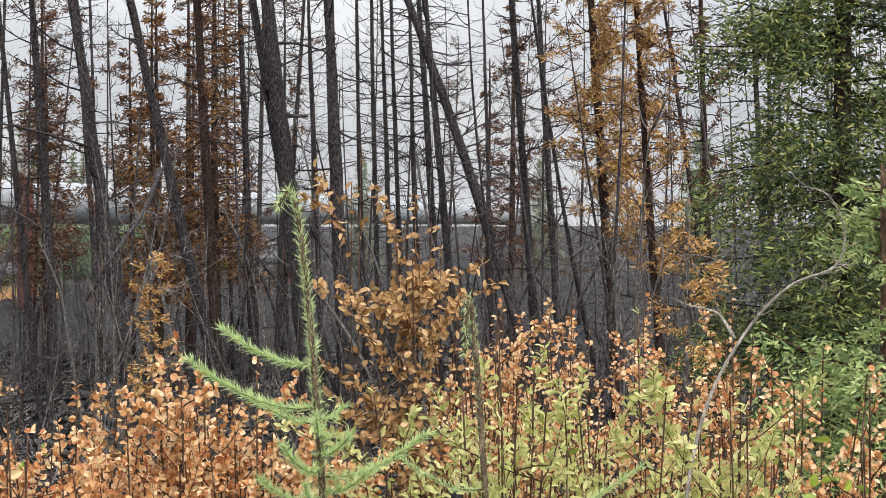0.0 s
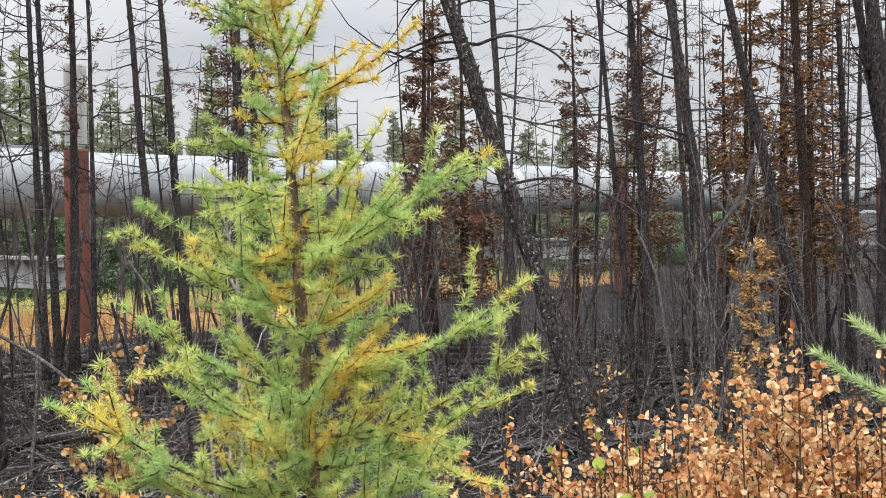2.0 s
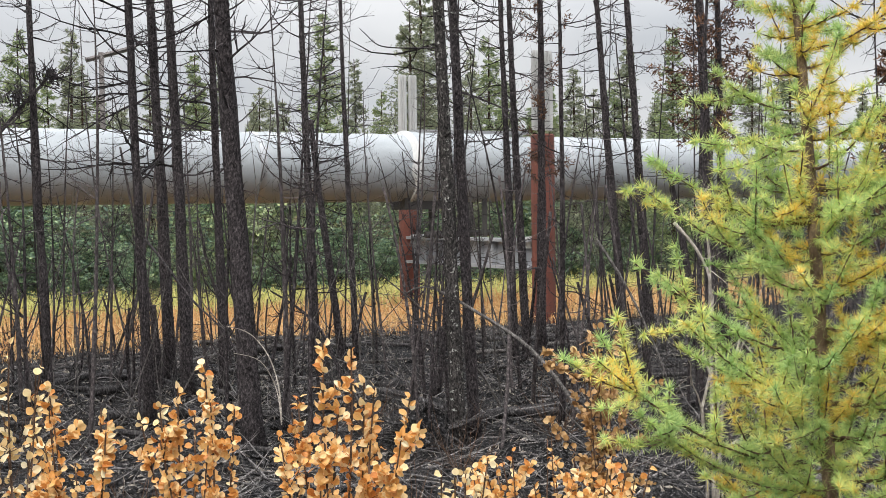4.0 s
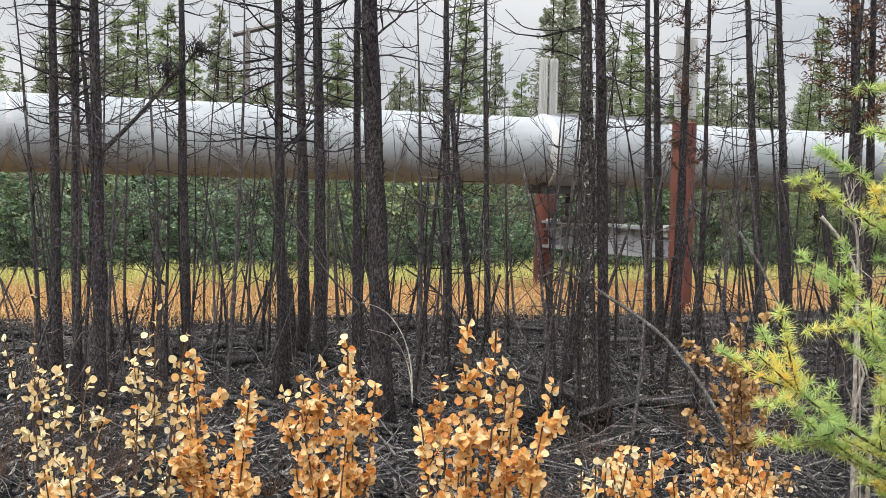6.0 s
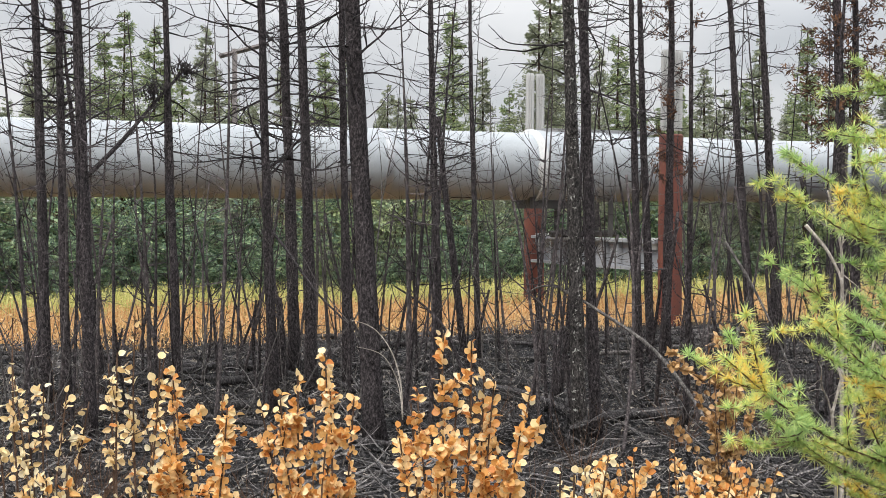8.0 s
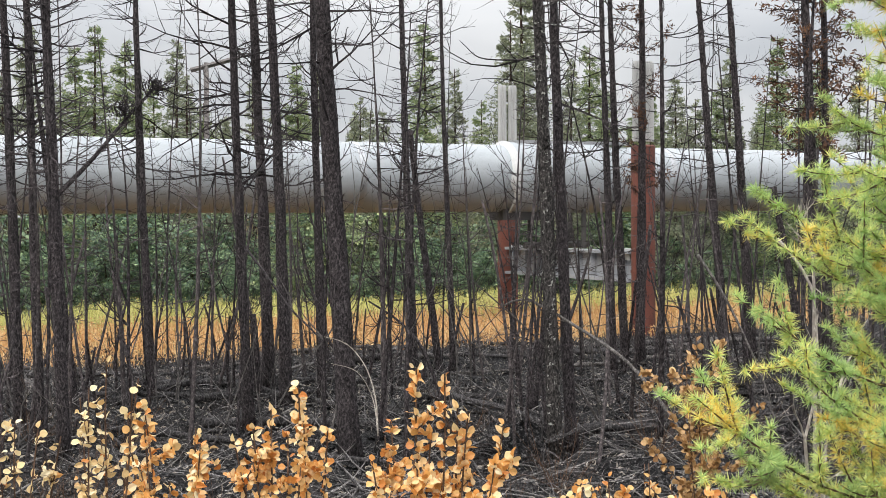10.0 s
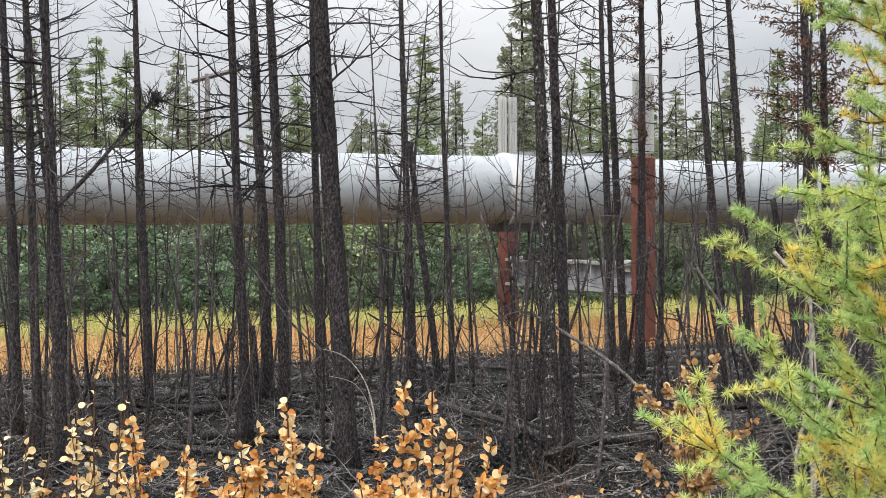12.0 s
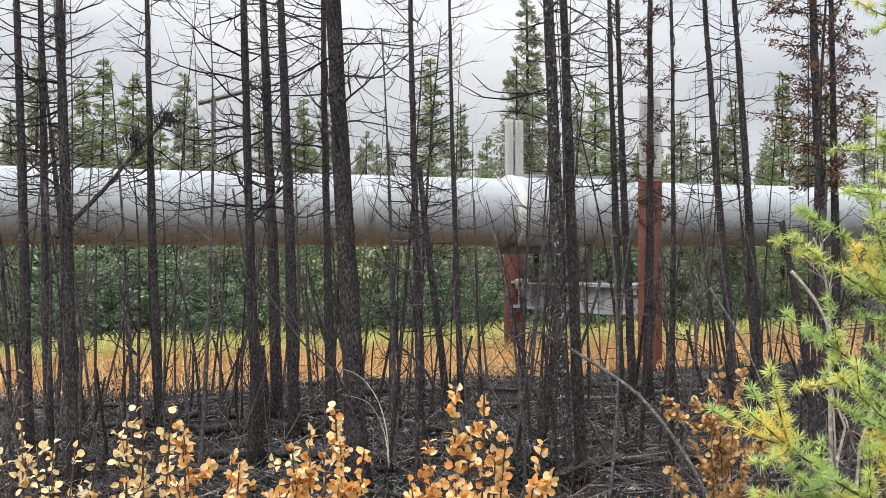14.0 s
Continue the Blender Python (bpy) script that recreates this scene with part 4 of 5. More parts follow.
# ---- what lies on the burnt floor ----
def fallen():
    rng = random.Random(5)
    for i in range(130):
        az, d = radians(rng.uniform(-20, 60)), rng.uniform(12.5, 25)
        x, y = d * math.sin(az), d * math.cos(az)
        if Vector((x, y, 0)).dot(N) > 23.5:
            continue
        root = thing("fallen_log", x, y, gz(x, y), "thin charred log lying on the burnt floor", "log", "fallen logs")
        ln, r = rng.uniform(1.2, 4.0), rng.uniform(0.02, 0.065)
        w = rng.gauss(0.3, 0.7)
        pts = []
        for k in range(7):
            t = (k / 6 - 0.5) * ln
            px, py = math.cos(w) * t, math.sin(w) * t + 0.05 * math.sin(k)
            pts.append(Vector((px, py, gz(x + px, y + py) - gz(x, y) + r * 0.8 + 0.03)))
        acc = Acc()
        acc.tube(pts, [r * (1 - 0.5 * k / 6) for k in range(7)], 8)
        part("stem", acc, LOG if rng.random() < 0.75 else GREY_TWIG, root, smooth=True)
        acc = Acc()
        for k in range(7):
            twig(acc, pts[rng.randint(1, 5)], Vector((rng.gauss(0, 1), rng.gauss(0, 1), rng.uniform(0.1, 1))), rng.uniform(0.2, 0.6), r * 0.3, rng, 1)
        tagged(part("branchwork", acc, LOG, root), kind="stuff")
    for name, mat, count, label in (("charred_litter", LOG, 4200, "charred sticks and twigs littering the burnt floor"), ("pale_litter", ASH_TWIG, 4000, "grey ash-pale sticks scattered over the burnt floor")):
        acc = Acc()
        for i in range(count):
            az, d = radians(rng.uniform(-22, 66)), rng.uniform(9, 25.5)
            x, y = d * math.sin(az), d * math.cos(az)
            if Vector((x, y, 0)).dot(N) > 22.5:
                continue
            p = Vector((x, y, gz(x, y) + 0.015))
            w = rng.uniform(0, 6.28)
            twig(acc, p, Vector((math.cos(w), math.sin(w), rng.uniform(-0.02, 0.3))), rng.uniform(0.15, 1.0), rng.uniform(0.004, 0.015), rng, rng.choice((0, 1)), 0.2)
        tagged(new(name, acc.mesh(name, mat)), label, "debris", kind="stuff")
    acc = Acc()
    for i in range(22000):
        az, d = radians(rng.uniform(-22, 66)), rng.uniform(8.5, 25.5)
        x, y = d * math.sin(az), d * math.cos(az)
        if Vector((x, y, 0)).dot(N) > 22.3:
            continue
        s = rng.uniform(0.012, 0.03) if rng.random() < 0.8 else rng.uniform(0.03, 0.075)
        p = Vector((x, y, gz(x, y) + 0.012))
        c = [p + unit(rng) * s for _ in range(4)]
        acc.add(c, [(0, 1, 2), (0, 2, 3), (0, 3, 1), (1, 3, 2)])
    clods = Acc()
    for i in range(5200):
        az, d = radians(rng.uniform(-22, 66)), 9 + 16.5 * rng.random() ** 0.8
        x, y = d * math.sin(az), d * math.cos(az)
        if Vector((x, y, 0)).dot(N) > 22.0:
            continue
        s = rng.uniform(0.03, 0.07) if rng.random() < 0.8 else rng.uniform(0.07, 0.14)
        p = Vector((x, y, gz(x, y) + 0.01))
        c = [p + Vector((a * s * rng.uniform(0.6, 1.3), b * s * rng.uniform(0.6, 1.3), k * s * rng.uniform(0.4, 0.9))) for a, b, k in ((1, 0, 0), (-1, 0, 0), (0, 1, 0), (0, -1, 0), (0, 0, 1), (0, 0, -1))]
        clods.add(c, [(0, 2, 4), (2, 1, 4), (1, 3, 4), (3, 0, 4), (2, 0, 5), (1, 2, 5), (3, 1, 5), (0, 3, 5)])
    tagged(new("burnt_clods", clods.mesh("burnt_clods", SOIL)), "black clods of burnt moss and soil", "debris", kind="stuff")
    ash = Acc()
    for i in range(17000):
        az, d = radians(rng.uniform(-22, 66)), rng.uniform(9, 25.5)
        x, y = d * math.sin(az), d * math.cos(az)
        if Vector((x, y, 0)).dot(N) > 22.3:
            continue
        s = rng.uniform(0.008, 0.03)
        p = Vector((x, y, gz(x, y) + 0.03))
        e = unit(rng) * s * 1.8
        c = [p + unit(rng) * s * 0.5 + e, p + unit(rng) * s * 0.5 - e, p + unit(rng) * s * 0.6, p + Vector((0, 0, s * 0.5))]
        ash.add(c, [(0, 1, 2), (0, 2, 3), (0, 3, 1), (1, 3, 2)])
    tagged(new("wood_chips", ash.mesh("wood_chips", PALE_WOOD)), "pale chips of wood and bark on the burnt floor", "debris", kind="stuff")
    tagged(new("charcoal_crumbs", acc.mesh("charcoal_crumbs", SOIL)), "crumbs of charcoal and ash on the burnt floor", "debris", kind="stuff")


fallen()


def thicket():
    """Thin burnt brush and leaning dead stems that fill the space between the trunks."""
    rng = random.Random(64)
    acc = Acc()
    for a0, a1, d0, d1, count in ((18, 68, 13, 34, 780), (-23, 18, 14, 22.5, 110)):
        k = 0
        while k < count:
            az, d = radians(rng.uniform(a0, a1)), rng.uniform(d0, d1)
            x, y = d * math.sin(az), d * math.cos(az)
            off = Vector((x, y, 0)).dot(N) - PIPE_MID.dot(N)
            if off > -3.2:
                k += 0.2
                continue
            h = rng.choice((0.6, 0.9, 1.3, 1.8, 2.6, 3.4))
            w = rng.uniform(0, 6.28)
            tilt = rng.choice((0.08, 0.15, 0.25, 0.5, 0.9))
            twig(acc, Vector((x, y, gz(x, y) - 0.03)), Vector((math.cos(w) * tilt, math.sin(w) * tilt, 1)), h * rng.uniform(0.7, 1.3), 0.006 + 0.004 * h * rng.random(), rng, rng.choice((1, 2, 3, 4)), 0.2)
            k += 1
    tagged(new("burnt_brush", acc.mesh("burnt_brush", GREY_TWIG)), "thicket of thin fire-blackened stems and dead brush", "brush", kind="stuff")


thicket()


# ---- plants on the bank close to the camera ----
def leaf_mesh(name, material, length, width, cup=0.15):
    acc = Acc()
    n = 7
    for side in (1, -1):
        k = len(acc.v)
        for i in range(n):
            t = i / (n - 1)
            w = width * 0.5 * math.sin(math.pi * min(1, t * 0.93 + 0.06)) ** 0.6
            acc.v.append(Vector((0, length * t, -cup * length * t * t)))
            acc.v.append(Vector((side * w, length * t, cup * w * 1.2 - cup * length * t * t + 0.04 * length * math.sin(9 * t + side))))
        for i in range(n - 1):
            q = (k + 2 * i, k + 2 * i + 1, k + 2 * i + 3, k + 2 * i + 2)
            acc.f.append(q if side < 0 else q[::-1])
    return acc.mesh(name, material, True)


LEAF_SHAPES = {}


def shapes(material, length, width):
    key = (material.name, length, width)
    if key not in LEAF_SHAPES:
        LEAF_SHAPES[key] = [leaf_mesh("leaf", material, length, width * k, c) for k, c in ((1.0, 0.2), (0.8, 0.45), (1.1, 0.1), (0.7, 0.6))]
    return LEAF_SHAPES[key]


def hang_leaf(root, material, p, d, up, length, width, k):
    me = random_pick(shapes(material, length, width), k)
    ob = new("leaf", me)
    ob.parent = root
    y = d.normalized()
    x = y.cross(up)
    x = x.normalized() if x.length > 1e-4 else y.orthogonal().normalized()
    z = x.cross(y)
    m = Matrix((x, y, z)).transposed().to_4x4()
    ob.matrix_basis = Matrix.Translation(p) @ m @ Matrix.Scale(0.75 + 0.5 * ((k * 7919) % 101) / 101, 4)


def random_pick(seq, k):
    return seq[k % len(seq)]


def bush(x, y, top_z, width, seed, single, joined, label, stems=7, singles=150, extra=350, size=0.0155, narrow=0.92, upright=1.0, low=0.3, name="dwarf_birch", group="dwarf birches", wood=None, accent=None, vary=0.88):
    """A small shrub: thin stems from one root, leaves all along them."""
    rng = random.Random(seed)
    z0 = gz(x, y) - 0.03
    h = max(top_z - z0, 0.25)
    root = thing(name, x, y, z0, label, "shrub", group)
    paths = []
    for i in range(stems):
        acc = Acc()
        w = rng.uniform(0, 6.28)
        f = 0.0 if i == 0 else rng.uniform(0.25, 1.0)
        lean = Vector((math.cos(w), math.sin(w), 0)) * width * 0.7 * f
        hh = h * (1.0 if i == 0 else rng.uniform(vary, 1.0) * (1 - 0.07 * f))
        ph = rng.uniform(0, 6)
        pts = []
        for k in range(9):
            t = k / 8
            pts.append(Vector((lean.x * t ** 0.8 + 0.012 * math.sin(ph + 7 * t), lean.y * t ** 0.8 + 0.012 * math.cos(ph + 6 * t), hh * t)))
        acc.tube(pts, [0.0032 * (1 - 0.7 * k / 8) + 0.0008 for k in range(9)], 5, False)
        side = []
        for k in range(7):
            a = rng.randint(3, 7)
            d = Vector((rng.gauss(0, 1), rng.gauss(0, 1), rng.uniform(0.2, 1.3)))
            side.append(twig(acc, pts[a], d, rng.uniform(0.08, 0.2) * h, 0.0022, rng, 0, 0.25))
        tagged(part("stem", acc, wood or STEM, root), kind="stuff")
        paths.append(pts)
        paths.extend(side)
    # leaves, the ones at the tips first
    spots = []
    total = singles + extra
    while len(spots) < total:
        pts = rng.choice(paths)
        a = rng.random() ** 0.55 * (len(pts) - 1.001)
        i = int(a)
        c = pts[i].lerp(pts[i + 1], a - i)
        if c.z < low * h * rng.uniform(0.8, 1.2):
            continue
        along_d = (pts[i + 1] - pts[i]).normalized()
        d = (along_d * 0.5 * upright + unit(rng) + Vector((0, 0, 0.25))).normalized()
        spots.append((c, d, (unit(rng) * 1.1 + Vector((-0.1, -0.4, 0.7))).normalized()))
    spots.sort(key=lambda s: -s[0].z)
    for k, (c, d, up) in enumerate(spots[:singles]):
        mat = accent if accent and rng.random() < 0.1 else single
        hang_leaf(root, mat, c + d * 0.004, d, up, size, size * narrow, rng.randint(0, 9999))
    if extra:
        acc = Acc()
        for c, d, up in spots[singles:]:
            s = size * rng.uniform(0.75, 1.25)
            acc.leaf(c + d * 0.004, d, up, s, s * narrow)
        tagged(part("foliage", acc, joined, root), kind="stuff")
    return root


def birch_sprays(x, y, seed, single, joined, label, accent, per, tips, size=0.0168):
    """A dwarf birch whose separate upright stems each carry a dense spray of round leaves."""
    rng = random.Random(seed)
    z0 = gz(x, y) - 0.03
    root = thing("dwarf_birch", x, y, z0, label, "shrub", "dwarf birches")
    o = Vector((x, y, z0))
    spots = []
    for tip in tips:
        q = Vector(tip) - o
        acc = Acc()
        ph, sway = rng.uniform(0, 6), 0.012 * q.length
        pts = []
        for k in range(11):
            t = k / 10
            pts.append(Vector((q.x * t ** 1.5 + sway * math.sin(ph + 6 * t) * t, q.y * t ** 1.5 + sway * math.cos(ph + 5 * t) * t, q.z * t)))
        acc.tube(pts, [0.0042 * (1 - 0.75 * k / 10) + 0.0007 for k in range(11)], 5, False)
        lines = [pts[5:], pts[6:], pts[7:]]
        for k in range(7):
            a = rng.randint(5, 9)
            d = Vector((rng.gauss(0, 0.8), rng.gauss(0, 0.8), rng.uniform(0.5, 1.4)))
            lines.append(twig(acc, pts[a], d, rng.uniform(0.03, 0.085), 0.0018, rng, 0, 0.2))
        tagged(part("stem", acc, STEM, root), kind="stuff")
        tone = rng.random()
        for k in range(int(per * rng.uniform(0.8, 1.15))):
            line = rng.choice(lines)
            a = rng.random() * (len(line) - 1.001)
            i = int(a)
            d = ((line[i + 1] - line[i]).normalized() * 0.4 + unit(rng) + Vector((0, 0, 0.2))).normalized()
            spots.append((line[i].lerp(line[i + 1], a - i), d, (unit(rng) * 0.9 + Vector((-0.05, -0.8, 0.5))).normalized(), tone))
    spots.sort(key=lambda s: -s[0].z)
    acc = Acc()
    for k, (c, d, up, tone) in enumerate(spots):
        if k < 180:
            mat = accent if rng.random() < (0.3 if tone > 0.6 else 0.06) else single
            hang_leaf(root, mat, c + d * 0.005, d, up, size, size * 0.95, rng.randint(0, 9999))
        else:
            s = size * rng.uniform(0.75, 1.2)
            acc.leaf(c + d * 0.005, d, up, s, s * 0.95)
    if acc.v:
        tagged(part("foliage", acc, joined, root), kind="stuff")
    return root


def needle_shoot(br, nd, pts, r, rng, tuft, gap, per, width=0.0014, spread=1.0, forward=0.35):
    """A larch twig with its tufts of soft needles."""
    br.tube(pts, [r * (1 - 0.75 * i / (len(pts) - 1)) for i in range(len(pts))], 5, False)
    for p, q in zip(pts, pts[1:]):
        d = (q - p)
        n = max(int(d.length / gap), 1)
        for j in range(n):
            c = p + d * ((j + rng.random()) / n)
            axis = (unit(rng) * 0.9 + d.normalized() * forward + Vector((0, 0, 0.4))).normalized()
            for k in range(per):
                e = (axis * 0.8 + unit(rng) * spread).normalized()
                nd.needle(c, e, tuft * rng.uniform(0.65, 1.15), width, unit(rng))


def curve_pts(a, b, sag, n=7, up=0.0):
    a, b = Vector(a), Vector(b)
    out = []
    for i in range(n):
        t = i / (n - 1)
        p = a.lerp(b, t)
        p.z += -sag * 4 * t * (1 - t) * (1 - t * 0.3) + up * t * t
        out.append(p)
    return out


def larch(foot, mid, tip, seed, label, count, reach, low, material, inner, tuft=0.0215, per=46, gap=0.0115, width=0.0016, whips=(), name="larch_sapling", r0=0.014, lead=12, subs=26, forward=0.35):
    rng = random.Random(seed)
    foot, mid, tip = Vector(foot), Vector(mid), Vector(tip)
    foot.z = gz(foot.x, foot.y) - 0.04
    root = thing(name, foot.x, foot.y, foot.z, label, "tree", "young larches")
    o = foot.copy()
    pts = []
    for i in range(17):
        t = i / 16
        p = foot * ((1 - t) ** 2) + (mid * 2 - (foot + tip) * 0.5) * (2 * t * (1 - t)) + tip * t * t
        pts.append(p - o + Vector((0.004 * math.sin(9 * t), 0.004 * math.cos(8 * t), 0)))
    acc = Acc()
    acc.tube(pts, [r0 * (1 - 0.85 * i / 16) + 0.002 for i in range(17)], 10)
    part("trunk", acc, LARCH_BARK, root, smooth=True)
    h = pts[-1].z
    ends = []
    for i in range(count):
        k = low + (1 - low) * (i + rng.random() * 0.8) / count
        p = at_height(pts, h * k)
        w = i * 2.399 + rng.uniform(-0.5, 0.5)
        ln = reach * (1 - 0.8 * max(0, (k - low) / (1 - low)) ** 1.05) * rng.uniform(0.6, 1.1)
        q = p + Vector((math.cos(w) * ln, math.sin(w) * ln, ln * rng.uniform(0.1, 0.65)))
        ends.append((p, q, k))
    for q in whips:
        q = Vector(q) - o
        p = at_height(pts, max(q.z - 0.42 * (Vector((q.x, q.y, 0)) - Vector((at_height(pts, q.z).x, at_height(pts, q.z).y, 0))).length, h * 0.05))
        ends.append((p, q, 0.0))
    for p, q, k in ends:
        bp = curve_pts(p, q, (q - p).length * 0.12)
        br, nd, old = Acc(), Acc(), Acc()
        # the needles close to the trunk and towards the top turn first
        turned = k > 0 and rng.random() < (0.25 + 0.6 * max(k - 0.35, 0)) and inner is not material
        r_b = (0.0028 + 0.005 * (q - p).length) * (0.5 if forward > 1 else 1.0)
        wide = 0.6 if forward > 1 else 1.0
        needle_shoot(br, old if turned else nd, bp[:4], r_b, rng, tuft, gap, per, width, wide, forward)
        needle_shoot(br, nd, bp[3:], r_b * 0.5, rng, tuft, gap, per, width, wide, forward)
        for j in range(int((q - p).length * subs)):
            a = rng.randint(1, 5)
            d = (bp[-1] - bp[0]).normalized() + unit(rng) * 0.8 + Vector((0, 0, 0.25))
            sp = curve_pts(bp[a], bp[a] + d.normalized() * rng.uniform(0.05, 0.15), 0.008, 4)
            needle_shoot(br, old if turned and a < 4 else nd, sp, 0.002, rng, tuft * 0.95, gap, per, width, 1.0, forward)
        b = tagged(part("branch", br, STEM if rng.random() < 0.4 else LARCH_BARK, root), kind="stuff")
        tagged(part("needle_cover", nd, inner if rng.random() < 0.07 else material, b), kind="stuff")
        if old.v:
            tagged(part("needle_cover", old, inner, b, "needles turned yellow"), kind="stuff")
    br, nd = Acc(), Acc()
    needle_shoot(br, nd, pts[lead:], 0.003 if forward < 1 else 0.0016, rng, tuft, gap, per, width, 1.0 if forward < 1 else 0.6, forward)
    b = part("branch", br, LARCH_BARK, root)
    tagged(part("needle_cover", nd, material, b), kind="stuff")
    return root


larch((0.795, 2.193, 1.844), (0.758, 2.205, 2.169), (0.687, 2.228, 2.804), 3, "young larch turning from green to yellow, soft needle tufts", 112, 0.28, 0.26, LARCH_NEEDLE, LARCH_YELLOW,
      whips=((1.072, 1.959, 2.216), (1.054, 1.912, 2.122), (1.005, 2.050, 2.422), (0.455, 2.145, 2.300), (0.350, 1.985, 2.052), (0.492, 2.227, 2.345), (0.927, 1.977, 2.385), (0.837, 1.962, 2.360), (0.466, 2.079, 2.166), (0.488, 2.023, 2.101), (0.874, 2.162, 2.585), (1.037, 2.034, 2.026), (0.953, 1.964, 1.951), (0.429, 2.087, 1.957)))
larch((1.685, 1.604, 1.841), (1.657, 1.631, 2.063), (1.609, 1.673, 2.354), 4, "slim pale green larch sapling with a long leading shoot", 4, 0.07, 0.3, LARCH_YOUNG, LARCH_YOUNG, 0.024, 12, 0.0034,
      whips=((1.427, 1.692, 2.100), (1.502, 1.697, 2.146), (1.569, 1.707, 2.025), (1.632, 1.517, 1.968), (1.723, 1.425, 1.969), (1.519, 1.618, 1.895), (1.515, 1.556, 1.959), (1.659, 1.491, 1.910), (1.591, 1.556, 2.002), (1.694, 1.596, 2.002), (1.510, 1.494, 1.902)), r0=0.007, lead=3, subs=0, forward=2.2)
larch((1.849, 1.357, 1.849), (1.822, 1.389, 1.988), (1.803, 1.411, 2.10), 6, "pale green larch seedling with few side shoots", 2, 0.06, 0.5, LARCH_YOUNG, LARCH_YOUNG, 0.017, 8, 0.003,
      whips=((1.947, 1.143, 1.916), (1.690, 1.460, 1.929)), r0=0.006, lead=3, subs=0, forward=2.2)
birch_sprays(-0.04, 3.00, 600, LEAF_ORANGE_ONE, LEAF_ORANGE, "dwarf birch with bright orange autumn leaves", LEAF_CREAM_ONE, 250,
             ((-0.04, 2.93, 1.99), (0.00, 2.89, 1.98), (0.07, 2.97, 1.89), (0.12, 2.90, 1.87), (0.12, 2.88, 1.80), (0.04, 2.97, 1.90), (-0.10, 3.12, 1.85), (-0.14, 3.08, 1.82), (0.06, 3.07, 1.82), (-0.03, 2.92, 1.86), (-0.06, 3.01, 1.78), (-0.16, 2.94, 1.79)))
birch_sprays(-0.33, 3.10, 601, LEAF_ORANGE_ONE, LEAF_ORANGE, "dwarf birch with bright orange autumn leaves", LEAF_CREAM_ONE, 250,
             ((-0.38, 3.01, 1.89), (-0.42, 2.99, 1.86), (-0.46, 3.02, 1.83), (-0.37, 3.22, 1.80), (-0.33, 3.19, 1.92), (-0.27, 3.19, 1.82), (-0.31, 3.18, 1.84), (-0.40, 3.01, 1.78), (-0.31, 3.05, 1.76)))
birch_sprays(-0.58, 3.10, 602, LEAF_ORANGE_ONE, LEAF_ORANGE, "dwarf birch with bright orange autumn leaves", LEAF_CREAM_ONE, 250,
             ((-0.68, 3.14, 1.87), (-0.66, 3.16, 1.86), (-0.73, 3.20, 1.80), (-0.58, 3.21, 1.82), (-0.53, 2.98, 1.82), (-0.54, 3.13, 1.71), (-0.68, 3.15, 1.75), (-0.59, 3.10, 1.72)))
birch_sprays(-0.78, 3.25, 603, LEAF_CREAM_ONE, LEAF_CREAM, "sparse dwarf birch with cream-yellow leaves", LEAF_ORANGE_ONE, 58,
             ((-0.81, 3.16, 1.92), (-0.76, 3.24, 1.99), (-0.71, 3.14, 1.91), (-0.89, 3.37, 1.87), (-0.73, 3.35, 1.92), (-0.79, 3.26, 1.83)))
birch_sprays(-1.00, 3.25, 604, LEAF_CREAM_ONE, LEAF_CREAM, "sparse dwarf birch with cream-yellow leaves", LEAF_ORANGE_ONE, 58,
             ((-1.05, 3.19, 2.00), (-1.09, 3.36, 1.88), (-0.96, 3.27, 1.81), (-1.05, 3.36, 1.71), (-0.93, 3.35, 1.78), (-0.93, 3.25, 1.64), (-0.97, 3.23, 1.83), (-1.16, 3.28, 1.89)))
birch_sprays(0.23, 3.00, 605, LEAF_CREAM_ONE, LEAF_CREAM, "sparse dwarf birch with cream-yellow leaves", LEAF_ORANGE_ONE, 58,
             ((0.19, 2.98, 1.70), (0.21, 2.91, 1.70), (0.29, 2.95, 1.73), (0.25, 3.09, 1.69)))
birch_sprays(-0.85, 2.95, 606, LEAF_ORANGE_ONE, LEAF_ORANGE, "dwarf birch with bright orange autumn leaves", LEAF_CREAM_ONE, 250,
             ((-0.84, 2.82, 1.70), (-0.80, 2.82, 1.69), (-0.97, 2.99, 1.64)))
bush(0.60, 3.96, 1.60, 0.45, 20, LEAF_ORANGE_ONE, LEAF_ORANGE, "low dwarf birch with tan-orange leaves on red twigs", singles=120, extra=2800, stems=22, low=0.45, accent=LEAF_ORANGE_ONE, size=0.019)
bush(0.97, 5.21, 1.85, 0.15, 21, LEAF_TAN_ONE, LEAF_TAN, "tall thin birch with tan withered leaves", singles=100, extra=1300, stems=7, low=0.5, accent=LEAF_CREAM_ONE, size=0.022)
bush(1.47, 2.87, 1.88, 0.17, 25, LEAF_ORANGE_ONE, LEAF_ORANGE, "dwarf birch with bright orange autumn leaves", singles=90, extra=380, stems=7, low=0.4, accent=LEAF_CREAM_ONE)
bush(2.55, 4.33, 1.89, 0.19, 26, LEAF_TAN_ONE, LEAF_TAN, "withered tan birch shrub on the burnt edge", singles=60, extra=60, stems=4, low=0.6)
bush(1.48, 2.64, 1.83, 0.19, 30, LEAF_RUST_ONE, LEAF_RUST, "dense dwarf birch with rust-red and tan leaves", singles=90, extra=5600, stems=20, low=0.38, vary=0.7, accent=LEAF_GREEN_ONE, size=0.0138)
